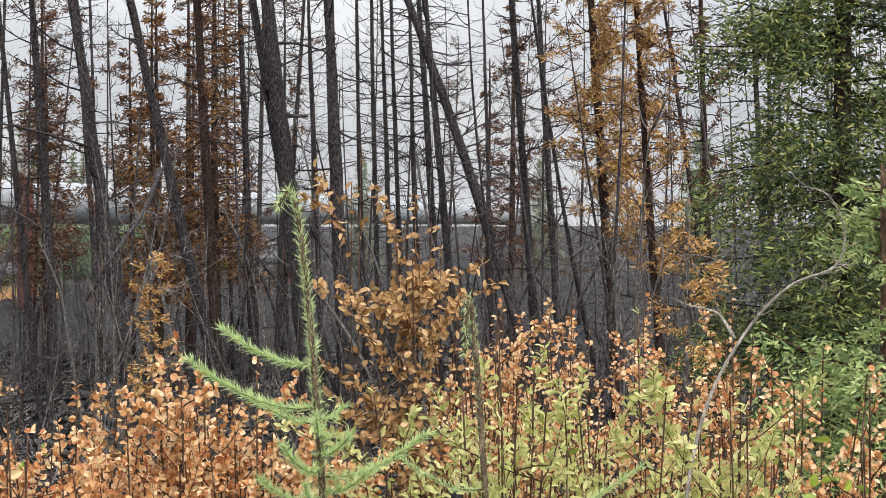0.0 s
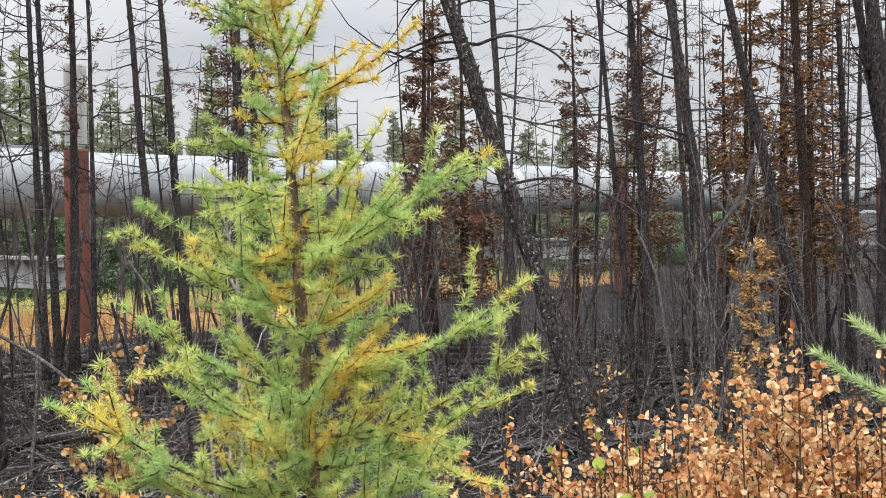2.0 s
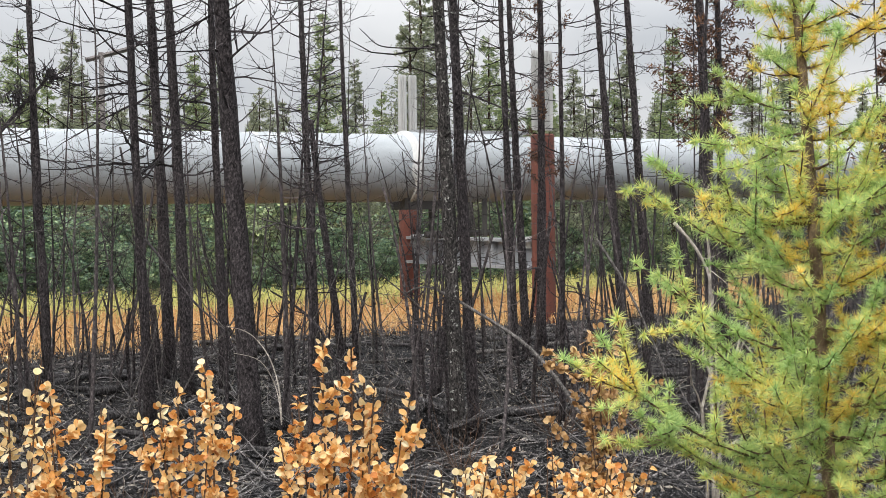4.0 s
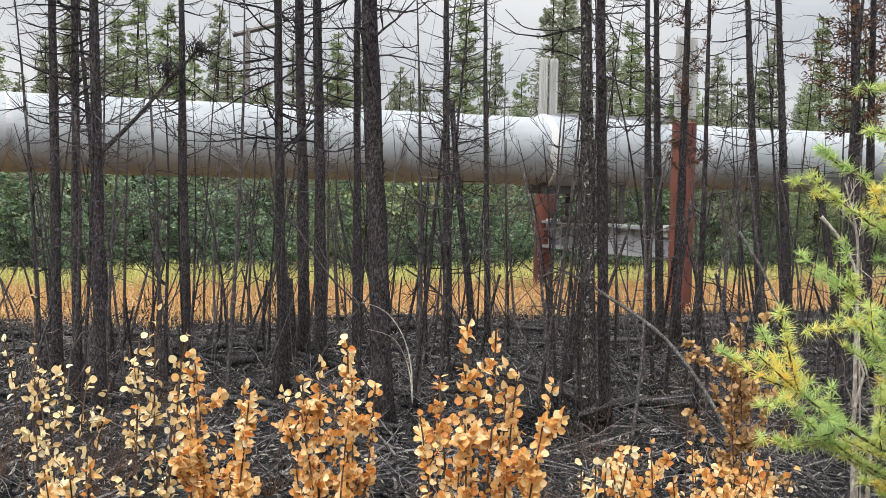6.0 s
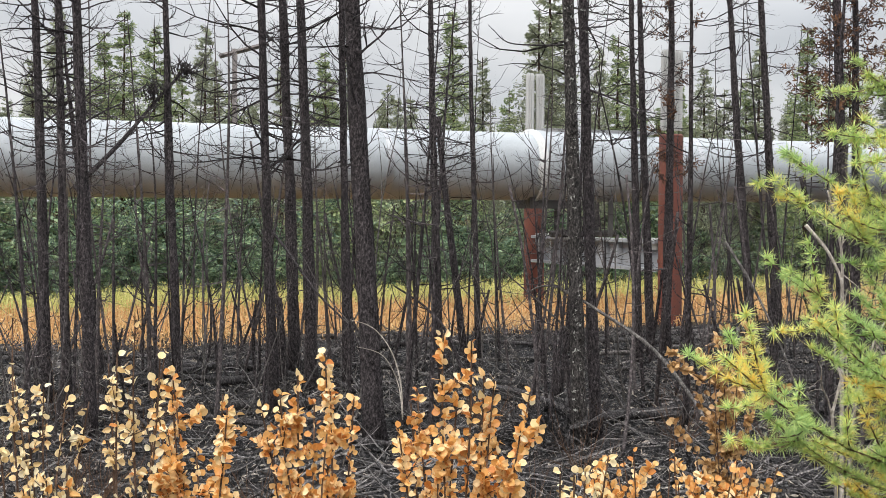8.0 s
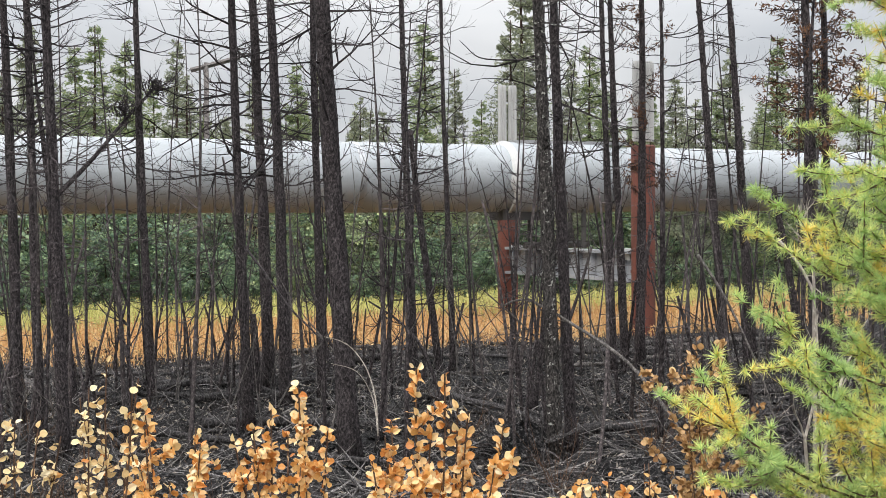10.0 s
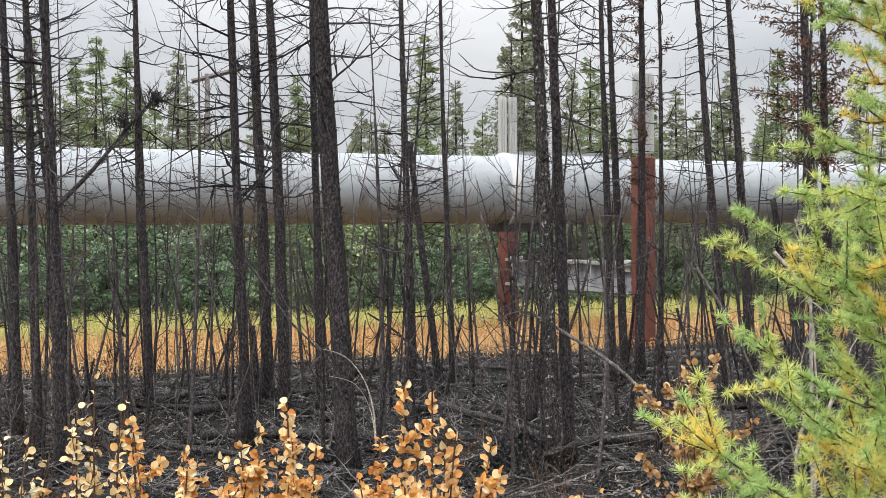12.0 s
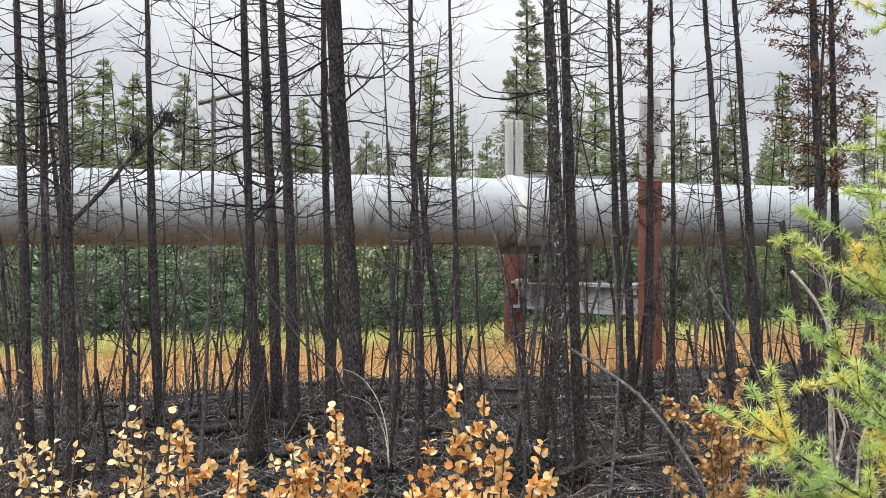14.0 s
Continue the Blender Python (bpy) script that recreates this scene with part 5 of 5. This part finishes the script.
bush(1.66, 2.67, 1.87, 0.23, 31, LEAF_RUST_ONE, LEAF_RUST, "dense dwarf birch with rust-red and tan leaves", singles=90, extra=5600, stems=20, low=0.38, vary=0.7, accent=LEAF_GREEN_ONE, size=0.0138)
bush(1.85, 2.69, 1.96, 0.26, 32, LEAF_RUST_ONE, LEAF_RUST, "dense dwarf birch with rust-red and tan leaves", singles=90, extra=5600, stems=20, low=0.38, vary=0.7, accent=LEAF_CREAM_ONE, size=0.0138)
bush(1.82, 2.43, 1.90, 0.24, 33, LEAF_RUST_ONE, LEAF_RUST, "dense dwarf birch with rust-red and tan leaves", singles=90, extra=5600, stems=20, low=0.38, vary=0.7, accent=LEAF_CREAM_ONE, size=0.0138)
bush(1.98, 2.46, 2.06, 0.19, 34, LEAF_RUST_ONE, LEAF_RUST, "dense dwarf birch with rust-red and tan leaves", singles=90, extra=5600, stems=20, low=0.38, vary=0.7, accent=LEAF_RUST_ONE, size=0.0155)
bush(2.10, 2.51, 1.95, 0.31, 35, LEAF_RUST_ONE, LEAF_RUST, "dense dwarf birch with rust-red and tan leaves", singles=90, extra=5600, stems=20, low=0.38, vary=0.7, accent=LEAF_CREAM_ONE, size=0.0138)
bush(2.05, 2.25, 2.03, 0.27, 36, LEAF_RUST_ONE, LEAF_RUST, "dense dwarf birch with rust-red and tan leaves", singles=90, extra=5600, stems=20, low=0.38, vary=0.7, accent=LEAF_CREAM_ONE, size=0.0138)
bush(2.20, 2.27, 1.90, 0.26, 37, LEAF_RUST_ONE, LEAF_RUST, "dense dwarf birch with rust-red and tan leaves", singles=90, extra=5600, stems=20, low=0.38, vary=0.7, accent=LEAF_TAN_ONE, size=0.0138)
bush(3.24, 2.88, 2.43, 0.24, 40, LEAF_TAN_ONE, LEAF_TAN, "young birch with hanging brown withered leaves", singles=240, extra=3000, stems=14, size=0.026, narrow=0.62, low=0.4, name="birch", group="young birches", upright=-0.6)
bush(3.18, 3.08, 2.59, 0.11, 41, LEAF_TAN_ONE, LEAF_TAN, "slender birch shoot with withered leaves", singles=60, extra=40, stems=2, size=0.03, narrow=0.62, low=0.7, name="birch", group="young birches", upright=-0.6)
bush(2.19, 1.65, 2.10, 0.44, 42, LEAF_WILLOW_ONE, LEAF_WILLOW, "pale green willow shrub with soft oval leaves", singles=170, extra=5200, stems=22, size=0.02, narrow=0.42, low=0.3, vary=0.7, name="willow", group="willows")
bush(2.52, 1.54, 2.13, 0.36, 43, LEAF_WILLOW_ONE, LEAF_WILLOW, "pale green willow shrub with soft oval leaves", singles=140, extra=4200, stems=18, size=0.021, narrow=0.45, low=0.4, vary=0.75, name="willow", group="willows")
bush(2.19, 1.49, 2.00, 0.36, 44, LEAF_WILLOW_ONE, LEAF_WILLOW, "pale green willow shrub with soft oval leaves", singles=100, extra=4800, stems=20, size=0.02, narrow=0.45, low=0.3, vary=0.7, accent=LEAF_GREEN_ONE, name="willow", group="willows")
bush(2.55, 1.31, 2.04, 0.17, 45, LEAF_WILLOW_ONE, LEAF_WILLOW, "pale green willow shrub with soft oval leaves", singles=80, extra=1500, stems=9, size=0.022, narrow=0.45, low=0.5, name="willow", group="willows")
bush(3.16, 2.20, 2.13, 0.26, 50, LEAF_RUST_ONE, LEAF_RUST, "dense dwarf birch with rust-red and tan leaves", singles=70, extra=3200, stems=14, low=0.35, vary=0.7, accent=LEAF_TAN_ONE, size=0.0138)
bush(3.10, 2.43, 2.09, 0.23, 51, LEAF_RUST_ONE, LEAF_RUST, "dense dwarf birch with rust-red and tan leaves", singles=70, extra=3200, stems=14, low=0.35, vary=0.7, accent=LEAF_TAN_ONE, size=0.0138)
bush(2.67, 1.49, 1.94, 0.31, 52, LEAF_RUST_ONE, LEAF_RUST, "dense dwarf birch with rust-red and tan leaves", singles=70, extra=3200, stems=14, low=0.35, vary=0.7, accent=LEAF_TAN_ONE, size=0.0138)
bush(2.94, 1.44, 1.99, 0.30, 53, LEAF_RUST_ONE, LEAF_RUST, "dense dwarf birch with rust-red and tan leaves", singles=70, extra=3200, stems=14, low=0.35, vary=0.7, accent=LEAF_TAN_ONE, size=0.0138)
bush(3.08, 1.38, 2.02, 0.28, 54, LEAF_RUST_ONE, LEAF_RUST, "dense dwarf birch with rust-red and tan leaves", singles=70, extra=3200, stems=14, low=0.35, vary=0.7, accent=LEAF_TAN_ONE, size=0.0138)
bush(3.15, 1.67, 2.16, 0.09, 55, LEAF_RUST_ONE, LEAF_RUST, "dense dwarf birch with rust-red and tan leaves", singles=70, extra=3200, stems=14, low=0.35, vary=0.7, accent=LEAF_TAN_ONE, size=0.0138)
bush(3.75, 2.95, 2.06, 0.42, 56, LEAF_RUST_ONE, LEAF_RUST, "dwarf birch with tan and rust leaves behind the willows", singles=40, extra=3600, stems=18, low=0.35, vary=0.7, accent=LEAF_CREAM_ONE, size=0.0155)
bush(2.72, 3.45, 1.98, 0.36, 57, LEAF_TAN_ONE, LEAF_TAN, "low birch with withered tan leaves on the burnt edge", singles=40, extra=2400, stems=16, low=0.4, vary=0.65, accent=LEAF_CREAM_ONE, size=0.016)
bush(4.35, 2.75, 2.06, 0.4, 58, LEAF_RUST_ONE, LEAF_RUST, "dwarf birch with tan and rust leaves behind the willows", singles=40, extra=3200, stems=18, low=0.35, vary=0.7, accent=LEAF_TAN_ONE, size=0.0155)
bush(2.49, 1.00, 2.01, 0.12, 60, LEAF_GREEN_ONE, LEAF_GREEN, "bright green round-leaved birch shoots", singles=60, extra=0, stems=4, low=0.4, size=0.03, narrow=0.9)
bush(1.49, 2.37, 1.95, 0.14, 61, LEAF_GREEN_ONE, LEAF_GREEN, "green and orange mottled birch shoots", singles=50, extra=0, stems=4, low=0.4, size=0.028, narrow=0.9, accent=LEAF_ORANGE_ONE)


def dead_shrub(x, y, seed, label, tips, material, r=0.006, forks=6, name="dead_shrub"):
    """A leafless shrub: bent stems through given tips, with side twigs."""
    rng = random.Random(seed)
    z0 = gz(x, y) - 0.03
    root = thing(name, x, y, z0, label, "shrub", "dead shrubs")
    for tip in tips:
        acc = Acc()
        q = Vector(tip) - Vector((x, y, z0))
        pts = []
        for k in range(10):
            t = k / 9
            pts.append(Vector((q.x * t ** 1.6, q.y * t ** 1.6, q.z * math.sin(min(t * 1.25, 1.12) * math.pi / 2) / math.sin(1.12 * math.pi / 2))) + unit(rng) * 0.012)
        acc.tube(pts, [r * (1 - 0.75 * k / 9) for k in range(10)], 5, False)
        for _ in range(forks):
            a = rng.randint(4, 9)
            twig(acc, pts[a], (pts[a] - pts[a - 1]).normalized() + unit(rng) * 0.9, rng.uniform(0.1, 0.32) * q.length * 0.6, r * 0.45, rng, 3, 0.35)
        part("stem", acc, material, root)
    return root


def bent_stick(name, label, pts, r, material, seed, forks=3, category="branch"):
    rng = random.Random(seed)
    o = Vector(pts[0])
    root = thing(name, o.x, o.y, o.z, label, category)
    line = [Vector(p) - o for p in pts]
    smooth = []
    for i in range(len(line) - 1):
        a, b, c, d = line[max(i - 1, 0)], line[i], line[i + 1], line[min(i + 2, len(line) - 1)]
        for j in range(5):
            t = j / 5
            smooth.append(0.5 * (2 * b + (c - a) * t + (2 * a - 5 * b + 4 * c - d) * t * t + (3 * b - a - 3 * c + d) * t ** 3))
    smooth.append(line[-1])
    n = len(smooth)
    acc = Acc()
    acc.tube(smooth, [r * (1 - 0.65 * i / (n - 1)) for i in range(n)], 8)
    part("stem", acc, material, root, smooth=True)
    if forks:
        acc = Acc()
        for _ in range(forks):
            i = rng.randint(n // 3, n - 2)
            twig(acc, smooth[i], (smooth[i + 1] - smooth[i]).normalized() + unit(rng), rng.uniform(6, 18) * r, r * 0.4, rng, 2, 0.35)
        tagged(part("twigwork", acc, material, root), kind="stuff")
    return root


bent_stick("leaning_branch", "long grey bare branch leaning against a burnt trunk", ((2.291, 12.026, -0.003), (2.083, 12.167, 0.447), (1.709, 12.531, 0.960), (1.182, 12.897, 1.320), (1.008, 13.113, 1.418), (0.854, 13.225, 1.487), (0.713, 13.335, 1.480), (0.581, 13.442, 1.402)), 0.021, GREY_TWIG, 71, 2)
bent_stick("dead_branch", "bleached crooked dead branch forked at the top", ((2.322, 1.300, 1.666), (2.373, 1.313, 1.835), (2.439, 1.302, 1.988), (2.520, 1.261, 2.117), (2.602, 1.216, 2.196), (2.687, 1.159, 2.236), (2.695, 1.144, 2.312), (2.635, 1.152, 2.382), (2.612, 1.197, 2.399)), 0.0042, PALE_WOOD, 72, 18)
bent_stick("dead_branch", "crooked bleached branch among the green shrubs", ((2.486, 1.280, 2.089), (2.486, 1.320, 2.139), (2.453, 1.373, 2.156)), 0.004, PALE_WOOD, 73, 6)
bent_stick("arching_branch", "thin blackened branch arching down from a leaning trunk", ((4.817, 10.244, 3.734), (5.025, 10.034, 3.790), (5.352, 9.865, 3.627), (5.464, 9.691, 3.340), (5.551, 9.526, 2.943)), 0.014, CHAR, 74, 5)
bent_stick("arching_branch", "thin blackened branch arching down from a leaning trunk", ((5.016, 10.149, 2.570), (5.344, 9.870, 2.620), (5.657, 9.581, 2.467), (5.879, 9.331, 2.258), (6.050, 9.222, 2.074)), 0.013, CHAR, 75, 5)
bent_stick("arching_branch", "long thin blackened branch reaching across the trunks", ((8.239, 12.331, 3.153), (7.474, 12.106, 3.271), (6.725, 11.735, 3.301), (5.914, 11.377, 3.158)), 0.015, CHAR, 76, 5)
bent_stick("arching_branch", "blackened branch growing out from a leaning trunk", ((4.817, 10.244, 3.734), (4.564, 10.357, 3.756), (4.345, 10.557, 3.674), (4.120, 10.752, 3.520)), 0.015, CHAR, 77, 6)
bent_stick("broken_branch", "blackened broken stub on a thick trunk", ((9.292, 10.524, 3.454), (9.506, 10.333, 3.447)), 0.030, CHAR, 78, 0)
bent_stick("broken_branch", "curved dead branch on a thick burnt trunk", ((9.243, 10.566, 4.189), (9.417, 10.413, 4.192), (9.639, 10.210, 4.113)), 0.020, CHAR, 79, 2)
bent_stick("hooked_branch", "hooked bare branch on the twin burnt trunk", ((0.902, 12.921, 3.771), (0.557, 12.742, 3.750), (0.360, 12.651, 3.766), (0.237, 12.554, 3.858), (0.185, 12.556, 3.910)), 0.008, CHAR, 80, 3)
bent_stick("leaning_branch", "charred broken treetop caught between the trunks with a twig clump", ((-4.715, 16.414, 2.448), (-4.256, 16.744, 3.005), (-3.906, 17.032, 3.510), (-3.528, 17.215, 3.985)), 0.035, CHAR, 81, 16)
bent_stick("leaning_branch", "long thin dead branch propped across saplings", ((-2.337, 15.898, 2.049), (-2.016, 15.437, 1.737), (-1.649, 14.976, 1.320), (-1.181, 14.516, 0.870), (-0.837, 14.238, 0.016)), 0.018, CHAR, 82, 3)
bent_stick("leaning_branch", "thin pale dead stem leaning among burnt trees", ((2.147, 8.779, 2.151), (2.316, 8.734, 1.918), (2.382, 8.715, 1.578), (2.447, 8.697, 0.059)), 0.012, PALE_WOOD, 83, 6)
bent_stick("leaning_branch", "thin pale dead stem leaning among burnt trees", ((2.220, 11.836, 1.961), (2.430, 11.793, 1.621), (2.615, 11.752, 1.236), (2.798, 11.708, 0.757), (2.934, 11.674, 0.064)), 0.014, GREY_TWIG, 84, 4)
bent_stick("leaning_branch", "pale dead stem standing beside the larch", ((2.123, 7.750, 0.063), (2.108, 7.754, 1.273), (2.103, 7.755, 1.656), (2.094, 7.758, 2.038), (2.020, 7.778, 2.358)), 0.014, PALE_WOOD, 85, 10)
bent_stick("leaning_branch", "thick dark dead limb bent down to the floor", ((7.756, 10.474, 2.855), (7.356, 10.147, 2.476), (6.820, 9.911, 2.027), (6.654, 10.022, 1.680)), 0.030, CHAR, 86, 4)
bent_stick("leaning_branch", "thin charred stem leaning among burnt trees", ((9.899, 9.513, 0.314), (9.735, 9.957, 1.161), (9.589, 10.367, 1.676), (9.357, 10.837, 2.085)), 0.026, GREY_TWIG, 90, 3)
bent_stick("leaning_branch", "thin charred stem leaning among burnt trees", ((10.593, 10.234, 0.292), (10.517, 10.592, 1.201), (10.469, 10.915, 1.817), (10.337, 11.308, 2.321)), 0.026, CHAR, 91, 3)
bent_stick("leaning_branch", "thin charred stem leaning among burnt trees", ((10.331, 10.494, 0.049), (10.157, 10.932, 0.957), (10.005, 11.335, 1.633), (9.764, 11.799, 2.197)), 0.026, CHAR, 92, 3)
bent_stick("leaning_branch", "thin charred stem leaning among burnt trees", ((12.308, 11.335, 0.015), (12.213, 11.724, 1.049), (12.148, 12.074, 1.998), (11.991, 12.503, 2.823)), 0.026, GREY_TWIG, 93, 3)
bent_stick("leaning_branch", "thin charred stem leaning among burnt trees", ((12.864, 9.087, 0.161), (12.792, 9.520, 1.123), (12.739, 9.915, 1.711), (12.605, 10.396, 2.179)), 0.026, CHAR, 94, 3)
bent_stick("leaning_branch", "thin charred stem leaning among burnt trees", ((14.212, 8.879, 0.178), (14.231, 9.217, 1.195), (14.274, 9.513, 1.887), (14.246, 9.905, 2.454)), 0.026, CHAR, 95, 3)
bent_stick("leaning_branch", "thin charred stem leaning among burnt trees", ((10.213, 13.227, 0.060), (10.121, 13.546, 1.080), (10.067, 13.832, 2.012), (9.918, 14.181, 2.818)), 0.026, GREY_TWIG, 96, 3)
bent_stick("leaning_branch", "thin charred stem leaning among burnt trees", ((11.553, 9.158, 0.044), (11.920, 9.015, 0.949), (12.315, 8.822, 1.686), (12.649, 8.699, 2.312)), 0.026, CHAR, 97, 3)
bent_stick("leaning_branch", "thin charred stem leaning among burnt trees", ((12.751, 10.842, 0.014), (13.154, 10.675, 1.047), (13.589, 10.452, 1.958), (13.952, 10.308, 2.743)), 0.026, CHAR, 98, 3)
bent_stick("leaning_branch", "thin charred stem leaning among burnt trees", ((10.309, 10.515, 0.296), (10.294, 10.805, 1.204), (10.310, 11.063, 2.446), (10.247, 11.389, 3.588)), 0.026, GREY_TWIG, 99, 3)
bent_stick("leaning_branch", "thin charred stem leaning among burnt trees", ((11.050, 11.189, 0.158), (11.073, 11.445, 1.128), (11.132, 11.665, 2.286), (11.109, 11.959, 3.334)), 0.026, CHAR, 100, 3)
bent_stick("leaning_branch", "thin charred stem leaning among burnt trees", ((10.956, 11.280, 0.160), (10.881, 11.625, 1.130), (10.837, 11.934, 2.288), (10.707, 12.314, 3.332)), 0.026, CHAR, 101, 3)
bent_stick("leaning_branch", "thin charred stem leaning among burnt trees", ((10.452, 11.741, 0.170), (10.389, 12.059, 1.137), (10.360, 12.345, 1.924), (10.242, 12.698, 2.591)), 0.026, GREY_TWIG, 102, 3)
bent_stick("leaning_branch", "thin charred stem leaning among burnt trees", ((7.503, 12.788, 0.122), (7.229, 13.171, 1.033), (6.986, 13.525, 1.872), (6.638, 13.918, 2.604)), 0.026, CHAR, 103, 3)
bent_stick("leaning_branch", "thin charred stem leaning among burnt trees", ((10.681, 11.697, 0.135), (10.604, 12.033, 1.079), (10.557, 12.338, 1.722), (10.420, 12.712, 2.251)), 0.026, CHAR, 104, 3)
bent_stick("leaning_branch", "thin charred stem leaning among burnt trees", ((8.703, 13.223, -0.027), (8.678, 13.477, 0.941), (8.694, 13.704, 1.597), (8.613, 13.989, 2.133)), 0.026, GREY_TWIG, 105, 3)
bent_stick("leaning_branch", "thin charred stem leaning among burnt trees", ((0.155, 14.826, -0.143), (-0.154, 15.026, 0.754), (-0.430, 15.220, 1.113), (-0.809, 15.404, 1.357)), 0.026, CHAR, 106, 3)
bent_stick("bent_twig", "pale bare twig arching over the burnt floor", ((-0.546, 11.813, 0.438), (-0.572, 11.912, 0.735), (-0.660, 12.007, 0.991), (-0.818, 11.997, 1.190), (-1.018, 11.982, 1.261)), 0.008, PALE_WOOD, 120, 1)
bent_stick("bent_twig", "pale bare twig arching over the burnt floor", ((-0.546, 11.813, 0.414), (-0.596, 12.011, 0.698), (-0.731, 12.003, 0.946), (-0.959, 11.987, 1.024)), 0.006, PALE_WOOD, 121, 1)
dead_shrub(4.01, 5.78, 61, "grey arching leafless willow shrub with drooping twigs", ((3.68, 5.64, 1.71), (3.86, 5.64, 1.90), (4.15, 5.68, 2.34), (4.26, 5.59, 2.00), (4.39, 5.62, 2.17), (4.10, 5.47, 1.67), (3.91, 5.84, 2.03)), GREY_TWIG, 0.005, 12)
dead_shrub(4.98, 3.26, 62, "lichen-covered leafless shrub with crooked pale twigs", ((5.09, 3.10, 2.77), (4.86, 3.26, 2.15), (4.80, 3.34, 2.24), (5.13, 3.22, 2.42), (5.22, 3.07, 2.19)), GREY_TWIG, 0.007, 12)
dead_shrub(-1.13, 3.53, 63, "thin bare grey twigs of a small dead shrub", ((-1.15, 3.42, 1.79), (-0.88, 3.60, 1.67), (-1.01, 3.56, 1.85)), GREY_TWIG, 0.004, 4)
dead_shrub(0.87, 3.32, 64, "thin bleached bare branch behind the larch", ((1.02, 3.38, 1.92), (0.90, 3.41, 1.87)), PALE_WOOD, 0.007, 5)
conifer(4.30, 5.81, 2.09, 0.15, 401, GOLD_NEEDLE, GREY_TWIG, "small withered larch with tan dead needles", 420, "withered_larch", "withered larches", 0.6, -0.1, 0.03, sparse=0.6)
conifer(5.37, 3.21, 2.21, 0.42, 402, GOLD_NEEDLE, GREY_TWIG, "withered orange-brown larch beside a living spruce", 420, "withered_larch", "withered larches", 0.6, -0.1, 0.03, sparse=0.6)
conifer(7.68, 3.58, 6.6, 1.35, 403, SPRUCE_LIVE, CHAR_RED, "large living green spruce with dense drooping boughs", 640, "living_spruce", "", 0.16, 0.45, 0.042, step=0.62, more=1)
conifer(4.84, 2.03, 2.12, 0.75, 404, SPRUCE_PALE, STEM, "young green spruce with fresh pale tips", 500, "young_spruce", "", 0.1, 0.1, 0.035)


def root_mound(x, y):
    """An upturned burnt root plate with a hollow under it."""
    rng = random.Random(8)
    root = thing("root_mound", x, y, gz(x, y) - 0.05, "burnt-out root mound, black and crumbling", "stump")
    acc = Acc()
    rings, cols = 9, 22
    for i in range(rings):
        for s in range(cols):
            w, k = 2 * math.pi * s / cols, i / (rings - 1)
            r = 0.42 * (1 - k) ** 0.6 * (1 + 0.4 * noise.noise(Vector((math.cos(w) * 2, math.sin(w) * 2, k * 3))))
            acc.v.append(Vector((r * math.cos(w), r * math.sin(w) * 0.7, 0.42 * k + 0.06 * rng.uniform(-1, 1))))
    for i in range(rings - 1):
        for s in range(cols):
            t = (s + 1) % cols
            acc.f.append((i * cols + s, i * cols + t, (i + 1) * cols + t, (i + 1) * cols + s))
    part("soil", acc, SOIL, root)
    acc = Acc()
    for k in range(34):
        w = rng.uniform(0, 6.28)
        d = Vector((math.cos(w), math.sin(w), rng.uniform(-0.2, 0.7)))
        twig(acc, Vector((d.x * 0.25, d.y * 0.2, rng.uniform(0.1, 0.35))), d, rng.uniform(0.2, 0.5), 0.014, rng, 2, 0.5)
    tagged(part("rootwork", acc, LOG, root), kind="stuff")


root_mound(0.78, 12.93)


def burnt_edge_shrub(x, y, seed):
    rng = random.Random(seed)
    root = thing("twig_clump", x, y, gz(x, y) - 0.02, "low clump of bare dark red burnt twigs", "shrub", "twig clumps")
    acc = Acc()
    for k in range(16):
        w = rng.uniform(0, 6.28)
        twig(acc, Vector((0, 0, 0)), Vector((math.cos(w), math.sin(w), rng.uniform(0.5, 2))), rng.uniform(0.3, 0.8), 0.005, rng, 3, 0.3)
    tagged(part("twigwork", acc, STEM, root), kind="stuff")


for place in range(26):
    rng_e = random.Random(place + 200)
    az_e, d_e = radians(rng_e.uniform(-20, 55)), rng_e.uniform(8.5, 15)
    burnt_edge_shrub(d_e * math.sin(az_e), d_e * math.cos(az_e), place)


def nest_clump(x, y, z):
    """A dense dark clump of scorched twigs high on a thin spruce."""
    rng = random.Random(44)
    root = thing("twig_nest", x, y, z, "dark ball of scorched twigs caught in a burnt spruce", "twig clump")
    acc = Acc()
    for k in range(150):
        d = unit(rng)
        twig(acc, Vector((rng.gauss(0, 0.09), rng.gauss(0, 0.05), rng.gauss(0, 0.05))), d, rng.uniform(0.05, 0.13), 0.008, rng, 1, 0.5)
    tagged(part("twigwork", acc, CHAR, root), kind="stuff")


nest_clump(-3.54, 17.21, 3.94)
nest_clump(-3.92, 17.03, 3.66)


def utility_pole(x, y, top, dx, dy):
    """A far wooden pole with one long crossarm."""
    root = thing("utility_pole", x, y, 0, "grey weathered wooden pole with a long crossarm", "utility pole")
    acc = Acc()
    acc.tube([Vector((0, 0, -0.3)), Vector((0, 0, top))], [0.11, 0.075], 10)
    part("pole", acc, POLE_WOOD, root, smooth=True)
    acc = Acc()
    c = Vector((0, 0, top - 0.12))
    acc.tube([c - Vector((dx, dy, 0.12)), c + Vector((dx * 2.2, dy * 2.2, 0.3))], [0.075, 0.075], 4)
    part("crossarm", acc, POLE_WOOD, root)


utility_pole(-7.05, 41.48, 7.00, 0.45, 0.1)
